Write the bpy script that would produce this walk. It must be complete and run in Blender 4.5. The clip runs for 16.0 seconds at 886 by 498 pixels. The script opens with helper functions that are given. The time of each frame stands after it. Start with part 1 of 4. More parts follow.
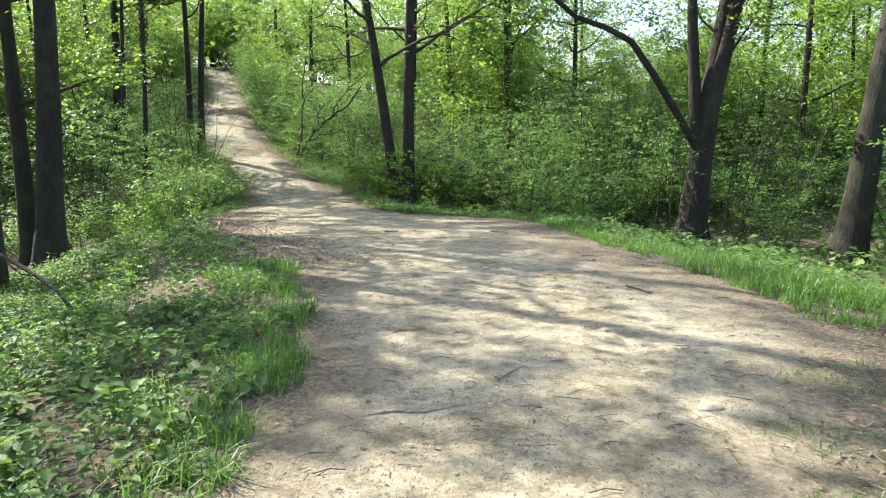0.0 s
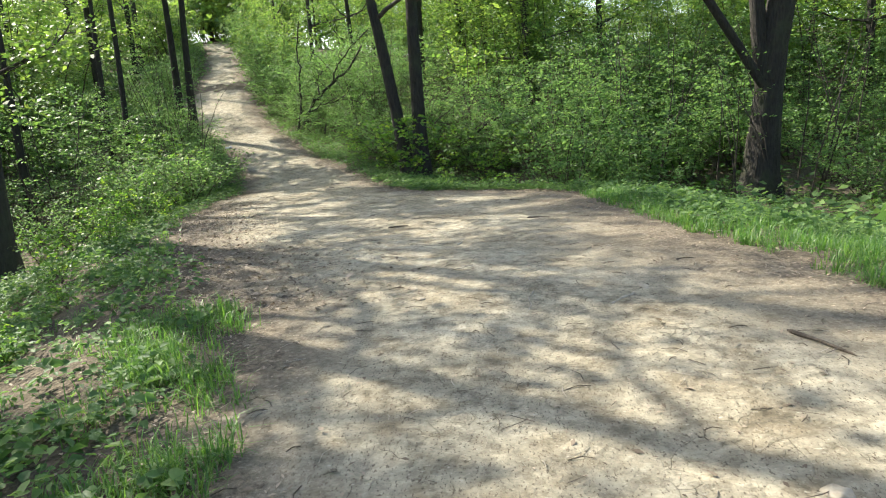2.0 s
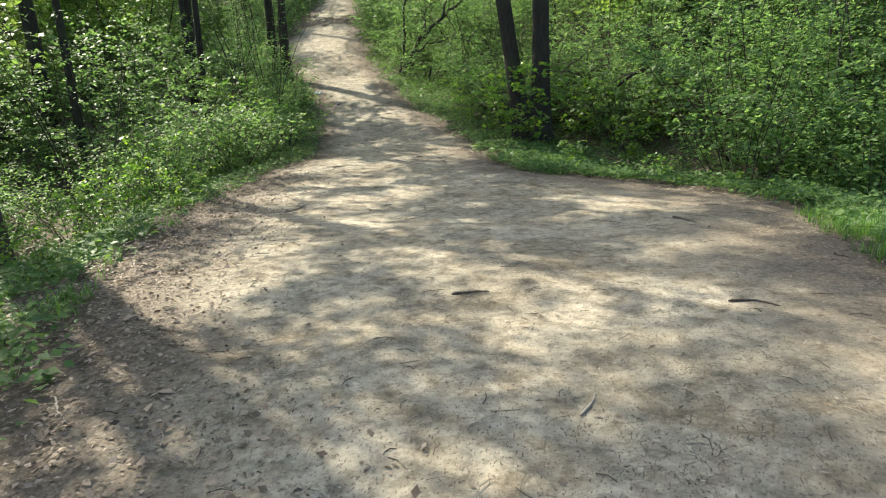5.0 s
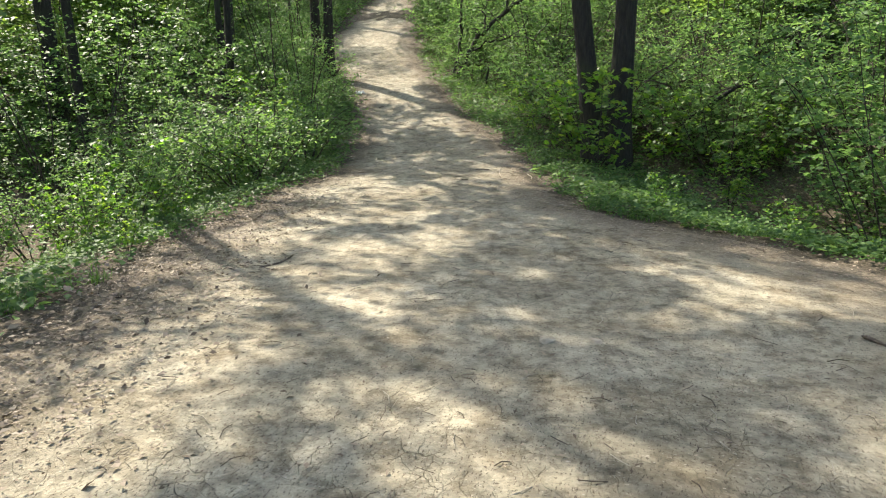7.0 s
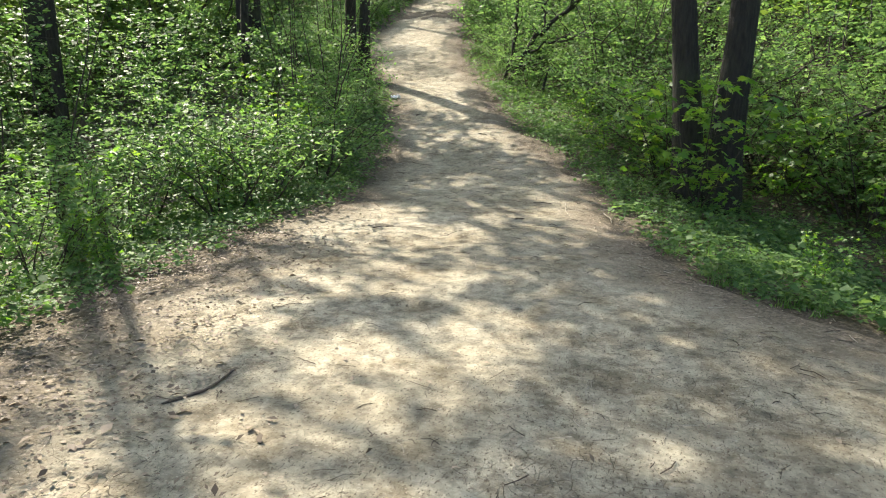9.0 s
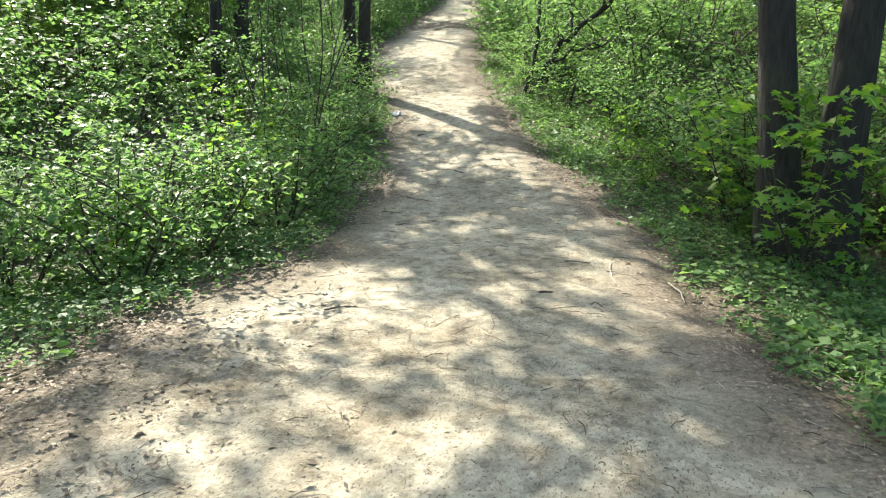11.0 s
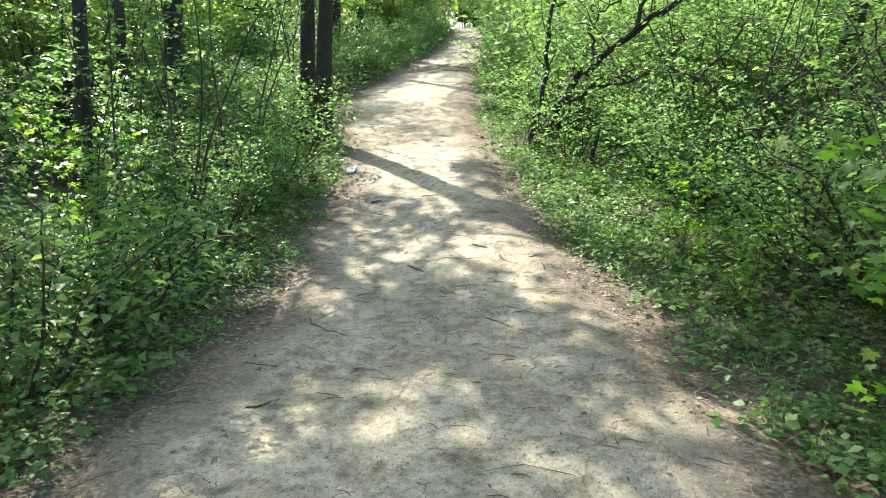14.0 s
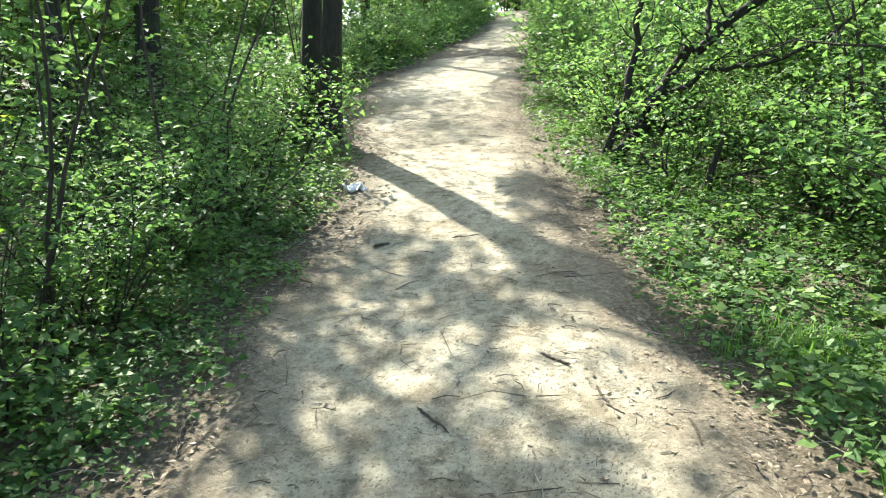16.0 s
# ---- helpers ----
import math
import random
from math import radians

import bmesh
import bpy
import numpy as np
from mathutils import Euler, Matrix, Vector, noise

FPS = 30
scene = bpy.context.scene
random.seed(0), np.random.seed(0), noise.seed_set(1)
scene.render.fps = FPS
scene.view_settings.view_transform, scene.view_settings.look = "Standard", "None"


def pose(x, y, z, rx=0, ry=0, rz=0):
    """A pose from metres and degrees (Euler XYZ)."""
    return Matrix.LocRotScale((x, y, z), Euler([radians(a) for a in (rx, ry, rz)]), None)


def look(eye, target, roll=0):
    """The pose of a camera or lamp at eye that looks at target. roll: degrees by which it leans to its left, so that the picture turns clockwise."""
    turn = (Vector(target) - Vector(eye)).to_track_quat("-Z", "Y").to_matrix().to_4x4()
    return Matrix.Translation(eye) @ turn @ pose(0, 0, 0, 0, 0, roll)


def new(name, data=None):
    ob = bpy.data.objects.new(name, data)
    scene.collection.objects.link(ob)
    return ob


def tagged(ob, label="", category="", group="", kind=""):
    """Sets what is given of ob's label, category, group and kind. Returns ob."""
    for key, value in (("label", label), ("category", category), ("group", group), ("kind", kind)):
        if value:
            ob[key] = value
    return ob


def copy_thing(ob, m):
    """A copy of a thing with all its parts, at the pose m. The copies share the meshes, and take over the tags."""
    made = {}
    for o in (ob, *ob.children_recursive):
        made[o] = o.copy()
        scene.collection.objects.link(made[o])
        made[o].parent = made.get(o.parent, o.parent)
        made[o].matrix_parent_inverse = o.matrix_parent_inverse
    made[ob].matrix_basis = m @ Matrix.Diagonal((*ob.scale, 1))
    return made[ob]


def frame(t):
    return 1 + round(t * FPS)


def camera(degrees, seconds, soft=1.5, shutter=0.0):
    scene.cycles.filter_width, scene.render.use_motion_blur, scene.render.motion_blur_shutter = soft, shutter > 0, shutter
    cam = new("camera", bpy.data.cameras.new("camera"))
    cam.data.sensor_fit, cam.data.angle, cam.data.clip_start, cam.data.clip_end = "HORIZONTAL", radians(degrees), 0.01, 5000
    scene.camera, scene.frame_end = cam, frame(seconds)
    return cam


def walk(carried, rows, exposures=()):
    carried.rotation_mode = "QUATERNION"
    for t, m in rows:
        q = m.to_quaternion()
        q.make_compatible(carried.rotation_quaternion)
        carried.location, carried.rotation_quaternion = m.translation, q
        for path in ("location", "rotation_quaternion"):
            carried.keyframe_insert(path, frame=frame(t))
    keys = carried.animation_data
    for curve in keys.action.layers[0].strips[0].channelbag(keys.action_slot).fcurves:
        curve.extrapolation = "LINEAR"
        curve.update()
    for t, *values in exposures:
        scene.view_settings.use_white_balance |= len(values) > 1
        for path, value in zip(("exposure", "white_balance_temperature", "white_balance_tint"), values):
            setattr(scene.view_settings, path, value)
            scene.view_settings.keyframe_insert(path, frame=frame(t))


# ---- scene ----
cam = camera(67.4, 16.0, soft=1.1)
METRES, EYE, TILT, LEAN, TURN = 21.0, 1.45, -8.5, 0.0, 0.0
ROWS = [
    (0.0, 0.0, 0.0, 0.0, -0.0, 0.0, -0.0),
    (0.5, 0.001, 0.0285, 0.0053, -0.68, 1.82, 4.03),
    (1.0, 0.0031, 0.0595, 0.0109, 2.23, -1.51, 0.62),
    (1.5, 0.0, 0.09, 0.016, 0.68, -0.75, 2.31),
    (2.0, 0.0006, 0.1208, 0.0209, 1.97, -3.33, 4.27),
    (2.5, -0.0002, 0.1516, 0.0256, 2.24, -8.29, 3.5),
    (3.0, 0.0033, 0.1835, 0.0322, 2.85, -10.26, 2.97),
    (3.5, 0.002, 0.2159, 0.0368, 4.33, -6.59, 2.28),
    (4.0, 0.0047, 0.2478, 0.0442, 6.23, -6.12, 1.81),
    (4.5, 0.0001, 0.2762, 0.0503, 9.88, -5.05, 0.37),
    (5.0, -0.003, 0.306, 0.0557, 12.41, -7.9, 1.46),
    (7.5, -0.0342, 0.452, 0.076, 18.29, -7.73, -2.32),
    (8.0, -0.0448, 0.4814, 0.0775, 19.14, -7.14, -3.17),
    (8.5, -0.0566, 0.5111, 0.0806, 20.05, -7.49, -3.57),
    (11.0, -0.0983, 0.6508, 0.0957, 22.42, -6.25, -3.77),
    (11.5, -0.1063, 0.6767, 0.0985, 22.56, -3.96, -4.59),
    (12.0, -0.1091, 0.7044, 0.1024, 21.68, -2.69, -3.59),
    (12.5, -0.1142, 0.7323, 0.1072, 19.97, -2.4, -4.04),
    (13.0, -0.1208, 0.764, 0.1102, 19.73, -0.71, -3.72),
    (13.5, -0.1328, 0.7944, 0.1149, 20.73, 0.08, -3.96),
    (14.0, -0.1436, 0.8274, 0.1183, 23.37, -2.03, -4.38),
    (14.5, -0.159, 0.8566, 0.1229, 24.95, -6.39, -4.85),
    (15.0, -0.1726, 0.888, 0.1303, 25.56, -2.53, -5.29),
    (15.5, -0.188, 0.9201, 0.1354, 24.92, -3.25, -5.4),
    (16.0, -0.203, 0.9531, 0.1432, 26.47, -3.14, -5.38),
]
EXPOSURES = [(0.0, 1.38, 6500, 8), (2.5, 1.18, 6500, 9), (5.0, 1.12, 6600, 10), (8.5, 1.24, 6650, 11), (11.0, 1.63, 6400, 9), (13.0, 1.87, 6400, 10), (16.0, 1.82, 6250, 6)]
walk(cam, [(t, pose(0, 0, EYE, TILT, LEAN, TURN) @ pose(METRES * x, METRES * y, METRES * z, 90 + pitch, roll, yaw)) for t, x, y, z, yaw, pitch, roll in ROWS], EXPOSURES)

# ---- sky and sun ----
SUN_AZIMUTH, SUN_ELEVATION = -52.0, 42.0   # degrees clockwise from +y, degrees above the horizon
world = bpy.data.worlds.new("sky")
scene.world = world
world.use_nodes = True
wn = world.node_tree.nodes
sky = wn.new("ShaderNodeTexSky")
sky.sky_type, sky.sun_disc = "NISHITA", False
sky.sun_elevation, sky.sun_rotation = radians(SUN_ELEVATION), radians(SUN_AZIMUTH)
sky.dust_density = 2.5
world.node_tree.links.new(sky.outputs[0], wn["Background"].inputs[0])
wn["Background"].inputs[1].default_value = 0.15
sun_data = bpy.data.lights.new("sun", "SUN")
sun_data.energy, sun_data.angle, sun_data.color = 5.0, radians(0.55), (1.0, 0.93, 0.80)
sun = new("sun", sun_data)
_a, _e = radians(SUN_AZIMUTH), radians(SUN_ELEVATION)
SUN_WAY = Vector((math.sin(_a) * math.cos(_e), math.cos(_a) * math.cos(_e), math.sin(_e)))
sun.matrix_world = look(SUN_WAY * 60, (0, 0, 0))

rng = np.random.default_rng(11)


# ---- materials ----
def shader(name):
    m = bpy.data.materials.new(name)
    m.use_nodes = True
    nt = m.node_tree
    return m, nt, nt.nodes["Principled BSDF"], nt.nodes["Material Output"]


def node(nt, kind, **values):
    n = nt.nodes.new(kind)
    for k, v in values.items():
        n.inputs[k.replace("_", " ")].default_value = v
    return n


def ramp(nt, source, stops):
    r = nt.nodes.new("ShaderNodeValToRGB")
    while len(r.color_ramp.elements) < len(stops):
        r.color_ramp.elements.new(0.5)
    for el, (p, c) in zip(r.color_ramp.elements, stops):
        el.position, el.color = p, (*c, 1) if len(c) == 3 else (c[0], c[0], c[0], 1)
    nt.links.new(source, r.inputs[0])
    return r.outputs[0]


def mixed(nt, factor, a, b, blend="MIX"):
    n = nt.nodes.new("ShaderNodeMix")
    n.data_type, n.blend_type = "RGBA", blend
    for socket, v in ((n.inputs[0], factor), (n.inputs[6], a), (n.inputs[7], b)):
        if isinstance(v, bpy.types.NodeSocket):
            nt.links.new(v, socket)
        else:
            socket.default_value = v if isinstance(v, (int, float)) else (*v, 1)
    return n.outputs[2]


def bumped(nt, bsdf, height, strength, distance):
    b = node(nt, "ShaderNodeBump", Strength=strength, Distance=distance)
    nt.links.new(height, b.inputs["Height"])
    nt.links.new(b.outputs[0], bsdf.inputs["Normal"])


def place_of(nt, scale=(1, 1, 1)):
    geo = nt.nodes.new("ShaderNodeNewGeometry")
    mp = nt.nodes.new("ShaderNodeMapping")
    mp.inputs["Scale"].default_value = scale
    nt.links.new(geo.outputs["Position"], mp.inputs["Vector"])
    return mp.outputs[0]


def noisy(nt, vec, scale, detail=4.0, rough=0.55):
    n = node(nt, "ShaderNodeTexNoise", Scale=scale, Detail=detail, Roughness=rough)
    nt.links.new(vec, n.inputs["Vector"])
    return n.outputs["Fac"]


def leaf_material(name, stops, glow, through_part=0.45, rough=0.45, gloss=0.45):
    """A leaf: colour varies from leaf to leaf, and light shines through it."""
    m, nt, bsdf, out = shader(name)
    geo = nt.nodes.new("ShaderNodeNewGeometry")
    info = nt.nodes.new("ShaderNodeObjectInfo")
    add = nt.nodes.new("ShaderNodeMath")
    add.operation = "MULTIPLY_ADD"
    nt.links.new(info.outputs["Random"], add.inputs[0])
    add.inputs[1].default_value = 0.25
    nt.links.new(geo.outputs["Random Per Island"], add.inputs[2])
    col = ramp(nt, add.outputs[0], stops)
    vein = noisy(nt, place_of(nt), 60.0, 2.0)
    col = mixed(nt, 0.35, col, ramp(nt, vein, [(0.3, (0.55,)), (0.7, (1.0,))]), "MULTIPLY")
    nt.links.new(col, bsdf.inputs["Base Color"])
    bsdf.inputs["Roughness"].default_value = rough
    bsdf.inputs["Specular IOR Level"].default_value = gloss
    tr = nt.nodes.new("ShaderNodeBsdfTranslucent")
    nt.links.new(mixed(nt, 1.0, col, glow, "MULTIPLY"), tr.inputs["Color"])
    mx = nt.nodes.new("ShaderNodeMixShader")
    mx.inputs[0].default_value = through_part
    nt.links.new(bsdf.outputs[0], mx.inputs[1])
    nt.links.new(tr.outputs[0], mx.inputs[2])
    nt.links.new(mx.outputs[0], out.inputs["Surface"])
    return m


LEAF_BUSH = leaf_material("bush_leaf", [(0.0, (0.083, 0.16, 0.055)), (0.6, (0.115, 0.212, 0.072)), (1.0, (0.172, 0.275, 0.09))], (1.78, 1.8, 1.3), 0.46, 0.5, 0.22)
LEAF_CANOPY = leaf_material("canopy_leaf", [(0.0, (0.066, 0.136, 0.036)), (0.6, (0.112, 0.2, 0.05)), (1.0, (0.185, 0.27, 0.066))], (2.15, 2.1, 1.35), 0.5)
LEAF_MAPLE = leaf_material("maple_leaf", [(0.0, (0.075, 0.18, 0.03)), (0.7, (0.12, 0.25, 0.04)), (1.0, (0.2, 0.31, 0.05))], (2.0, 2.0, 1.0), 0.5)
LEAF_HERB = leaf_material("herb_leaf", [(0.0, (0.06, 0.12, 0.042)), (0.6, (0.103, 0.19, 0.062)), (1.0, (0.176, 0.272, 0.086))], (1.8, 1.9, 1.2), 0.35, 0.55, 0.22)
GRASS = leaf_material("grass_blade", [(0.0, (0.05, 0.13, 0.03)), (0.6, (0.085, 0.19, 0.04)), (1.0, (0.15, 0.26, 0.06))], (1.8, 1.9, 1.1), 0.4)
DRY_LEAF = leaf_material("dry_leaf", [(0.0, (0.085, 0.062, 0.042)), (0.5, (0.2, 0.152, 0.105)), (1.0, (0.42, 0.34, 0.25))], (1.1, 1.0, 0.9), 0.12, 0.7)


def bark_material(name, dark, light, moss=0.25):
    m, nt, bsdf, out = shader(name)
    v = place_of(nt, (1, 1, 0.18))
    n = noisy(nt, v, 28.0, 6.0, 0.65)
    col = ramp(nt, n, [(0.3, dark), (0.72, light)])
    big = noisy(nt, place_of(nt), 1.7, 3.0)
    col = mixed(nt, ramp(nt, big, [(0.5, (0.0,)), (0.75, (moss,))]), col, (0.07, 0.085, 0.035))
    nt.links.new(col, bsdf.inputs["Base Color"])
    bsdf.inputs["Roughness"].default_value = 0.9
    bumped(nt, bsdf, n, 1.0, 0.05)
    return m


BARK = bark_material("bark", (0.014, 0.0118, 0.0095), (0.052, 0.044, 0.034), 0.5)
BARK_DARK = bark_material("twig_bark", (0.03, 0.023, 0.018), (0.10, 0.08, 0.06), 0.1)
STICK = bark_material("dry_stick", (0.34, 0.29, 0.22), (0.6, 0.54, 0.44), 0.0)
STICK_DARK = bark_material("dark_stick", (0.06, 0.045, 0.035), (0.19, 0.15, 0.11), 0.0)


def clay_material():
    m, nt, bsdf, out = shader("dried_clay")
    v = place_of(nt)
    warp = node(nt, "ShaderNodeTexNoise", Scale=5.0, Detail=2.0)
    nt.links.new(v, warp.inputs["Vector"])
    bent = nt.nodes.new("ShaderNodeVectorMath")
    bent.operation = "MULTIPLY_ADD"
    nt.links.new(warp.outputs["Color"], bent.inputs[0])
    bent.inputs[1].default_value = (0.14, 0.14, 0.0)
    nt.links.new(v, bent.inputs[2])
    cracks = node(nt, "ShaderNodeTexVoronoi", Scale=8.5)
    cracks.feature, cracks.voronoi_dimensions = "DISTANCE_TO_EDGE", "2D"
    nt.links.new(bent.outputs[0], cracks.inputs["Vector"])
    fine = node(nt, "ShaderNodeTexVoronoi", Scale=15.0)
    fine.feature, fine.voronoi_dimensions = "DISTANCE_TO_EDGE", "2D"
    nt.links.new(bent.outputs[0], fine.inputs["Vector"])
    where = ramp(nt, noisy(nt, v, 0.9, 3.0), [(0.4, (0.0,)), (0.58, (0.9,))])
    c1 = ramp(nt, cracks.outputs["Distance"], [(0.003, (0.55,)), (0.016, (0.0,))])
    c2 = ramp(nt, fine.outputs["Distance"], [(0.003, (0.22,)), (0.03, (0.0,))])
    crack = mixed(nt, 1.0, mixed(nt, 1.0, c1, c2, "LIGHTEN"), where, "MULTIPLY")
    crack = mixed(nt, 1.0, crack, ramp(nt, noisy(nt, v, 6.5, 2.0), [(0.43, (0.08,)), (0.6, (1.0,))]), "MULTIPLY")
    # the clay up the climb is dusty and not cracked
    axis = nt.nodes.new("ShaderNodeSeparateXYZ")
    nt.links.new(place_of(nt, (0.025, 0.025, 0.025)), axis.inputs[0])
    crack = mixed(nt, ramp(nt, axis.outputs[1], [(0.43, (0.0,)), (0.5, (0.9,))]), crack, (0.0, 0.0, 0.0))
    large = noisy(nt, v, 0.75, 4.0)
    grain = noisy(nt, v, 45.0, 6.0, 0.7)
    mid = noisy(nt, v, 9.0, 5.0, 0.65)
    col = ramp(nt, large, [(0.3, (0.38, 0.335, 0.24)), (0.5, (0.49, 0.44, 0.325)), (0.7, (0.57, 0.52, 0.395))])
    patch = noisy(nt, v, 3.2, 5.0, 0.68)
    col = mixed(nt, 0.8, col, ramp(nt, patch, [(0.34, (0.55, 0.5, 0.44)), (0.5, (0.92, 0.91, 0.9)), (0.62, (1.05, 1.05, 1.05))]), "MULTIPLY")
    clod = node(nt, "ShaderNodeTexVoronoi", Scale=19.0)
    clod.voronoi_dimensions = "2D"
    nt.links.new(bent.outputs[0], clod.inputs["Vector"])
    col = mixed(nt, 0.55, col, ramp(nt, clod.outputs["Color"], [(0.15, (0.6,)), (0.6, (1.0,))]), "MULTIPLY")
    col = mixed(nt, 0.8, col, ramp(nt, mid, [(0.31, (0.38,)), (0.54, (1.0,))]), "MULTIPLY")
    col = mixed(nt, 0.6, col, ramp(nt, grain, [(0.3, (0.55,)), (0.6, (1.0,))]), "MULTIPLY")
    fleck = noisy(nt, place_of(nt, (1.0, 0.45, 1.0)), 95.0, 3.0, 0.6)
    col = mixed(nt, ramp(nt, fleck, [(0.575, (0.0,)), (0.66, (0.8,))]), col, (0.09, 0.07, 0.05))
    col = mixed(nt, ramp(nt, noisy(nt, place_of(nt, (0.5, 1.0, 1.0)), 70.0, 3.0, 0.6), [(0.64, (0.0,)), (0.71, (0.7,))]), col, (0.55, 0.5, 0.4))
    edge = nt.nodes.new("ShaderNodeAttribute")
    edge.attribute_name = "edge"
    rim = nt.nodes.new("ShaderNodeMath")
    rim.operation = "MULTIPLY_ADD"
    nt.links.new(mid, rim.inputs[0])
    rim.inputs[1].default_value = 0.7
    lift = nt.nodes.new("ShaderNodeMath")
    lift.operation = "MULTIPLY"
    lift.inputs[1].default_value = 0.65
    nt.links.new(edge.outputs["Fac"], lift.inputs[0])
    nt.links.new(lift.outputs[0], rim.inputs[2])
    litter = ramp(nt, noisy(nt, v, 30.0, 5.0, 0.75), [(0.33, (0.075, 0.061, 0.044)), (0.5, (0.165, 0.136, 0.099)), (0.68, (0.31, 0.265, 0.195))])
    # litter along the rims; on the right the brown also carries canopy shade
    litter_shade = ramp(nt, rim.outputs[0], [(0.5, (0.0,)), (0.9, (1.0,))])
    crack = mixed(nt, litter_shade, crack, (0.0, 0.0, 0.0))
    col = mixed(nt, crack, col, (0.06, 0.048, 0.036))
    col = mixed(nt, litter_shade, col, litter)
    nt.links.new(col, bsdf.inputs["Base Color"])
    bsdf.inputs["Roughness"].default_value = 0.95
    bsdf.inputs["Specular IOR Level"].default_value = 0.15
    high = nt.nodes.new("ShaderNodeMath")
    high.operation = "MULTIPLY_ADD"
    nt.links.new(crack, high.inputs[0])
    high.inputs[1].default_value = -0.8
    nt.links.new(mixed(nt, 0.35, mixed(nt, 0.5, mid, grain), clod.outputs["Color"]), high.inputs[2])
    bumped(nt, bsdf, high.outputs[0], 1.0, 0.035)
    return m


def floor_material():
    m, nt, bsdf, out = shader("forest_floor")
    v = place_of(nt)
    warp = node(nt, "ShaderNodeTexNoise", Scale=25.0, Detail=3.0)
    nt.links.new(v, warp.inputs["Vector"])
    bent = nt.nodes.new("ShaderNodeVectorMath")
    bent.operation = "MULTIPLY_ADD"
    nt.links.new(warp.outputs["Color"], bent.inputs[0])
    bent.inputs[1].default_value = (0.05, 0.05, 0.0)
    nt.links.new(v, bent.inputs[2])
    bits = node(nt, "ShaderNodeTexVoronoi", Scale=38.0)
    nt.links.new(bent.outputs[0], bits.inputs["Vector"])
    shade = ramp(nt, bits.outputs["Color"], [(0.1, (0.04, 0.032, 0.023)), (0.5, (0.1, 0.081, 0.058)), (0.9, (0.22, 0.182, 0.133))])
    soil = ramp(nt, noisy(nt, v, 30.0, 6.0, 0.75), [(0.33, (0.045, 0.037, 0.027)), (0.5, (0.108, 0.089, 0.064)), (0.68, (0.225, 0.19, 0.14))])
    col = mixed(nt, ramp(nt, noisy(nt, v, 1.1, 3.0), [(0.4, (0.1,)), (0.6, (0.7,))]), soil, shade)
    nt.links.new(col, bsdf.inputs["Base Color"])
    bsdf.inputs["Roughness"].default_value = 0.95
    bsdf.inputs["Specular IOR Level"].default_value = 0.15
    bumped(nt, bsdf, mixed(nt, 0.5, bits.outputs["Distance"], noisy(nt, v, 40.0, 4.0)), 0.7, 0.02)
    return m


CLAY, FLOOR = clay_material(), floor_material()


# ---- the lie of the land ----
PY = [-40, 0, 3, 6, 8, 11.6, 14.5, 17, 19.5, 20.7, 21.7, 23.1, 24.5, 25.5, 27, 28.7, 29.5, 40, 60, 90, 400]
PZ = [.05, .12, .17, .19, .2, .1, -.1, -.15, -.15, -.12, 0, .22, .44, .7, .95, 1.28, 1.5, 3.6, 8.3, 12.5, 15]
LY = [-40, 0, 2.4, 3.8, 5, 6.5, 7.5, 9, 10.5, 13, 15, 17, 19, 20.5, 22.4, 24, 25.6, 26.7, 29, 32.8, 36, 40, 46.5, 56, 66]
LX = [-1.3, -1.1, -1, -1, -1.15, -1.55, -1.9, -2.6, -3.6, -4.5, -5.2, -5.5, -5.5, -5.9, -6.6, -7.4, -8, -8.7, -10.3, -12.5, -13.4, -14.3, -16, -19.2, -24]
RY = [-40, 0, 2.5, 3.4, 4.5, 5.5, 7, 8.5, 11, 13.5, 15, 15.9, 16.9, 18.3, 20.3, 22.7, 24, 26.8, 28, 30, 35, 41, 47, 57.9, 66]
RX = [1.8, 1.8, 1.9, 2.3, 3, 2.9, 2.6, 2.3, 2.0, 2.0, 1.4, .3, -1.3, -1.9, -2.6, -3.8, -4.8, -6.2, -6.9, -7.9, -9.8, -12, -14.1, -17.8, -22.6]
DLY, DLS = [-40, 0, 5, 9, 15, 19, 22, 400], [.5, .5, .8, 1.1, 1.1, .6, .1, 0]
DRY, DRS = [-40, 0, 6, 11, 18, 23, 400], [.5, .5, .8, .9, .8, .1, 0]


def bulge(x, y):
    return 0.5 * (np.sin(x * 0.9 + 1.3) * np.cos(y * 0.7) + np.sin(x * 2.3 + y * 1.9)) + 0.35 * np.sin(x * 5.1 - y * 3.7 + 0.6)


def land(x, y):
    """Height of the ground."""
    x, y = np.asarray(x, float), np.asarray(y, float)
    left, right = np.interp(y, LY, LX), np.interp(y, RY, RX)
    dl, dr = np.clip(left - x, 0, None), np.clip(x - right, 0, None)
    ease = lambda d: np.clip(d / 4.5, 0, 1) ** 2 * (3 - 2 * np.clip(d / 4.5, 0, 1))
    z = sum(np.interp(y + o, PY, PZ) for o in (-0.7, -0.3, 0.3, 0.7)) / 4
    rise = np.interp(y, PY, PZ) - np.interp(np.minimum(y, 34), PY, PZ)
    z = z - 0.45 * rise * np.clip((x + 0.36 * y - 5) / 18, 0, 1)
    z = z - ease(dl) * np.interp(y, DLY, DLS) - ease(dr) * np.interp(y, DRY, DRS)
    return z + bulge(x, y) * (0.012 + 0.05 * np.clip(np.maximum(dl, dr), 0, 1))


def beside(x, y):
    """Metres outside the trodden path; negative on it."""
    return np.maximum(np.interp(y, LY, LX) - x, x - np.interp(y, RY, RX))


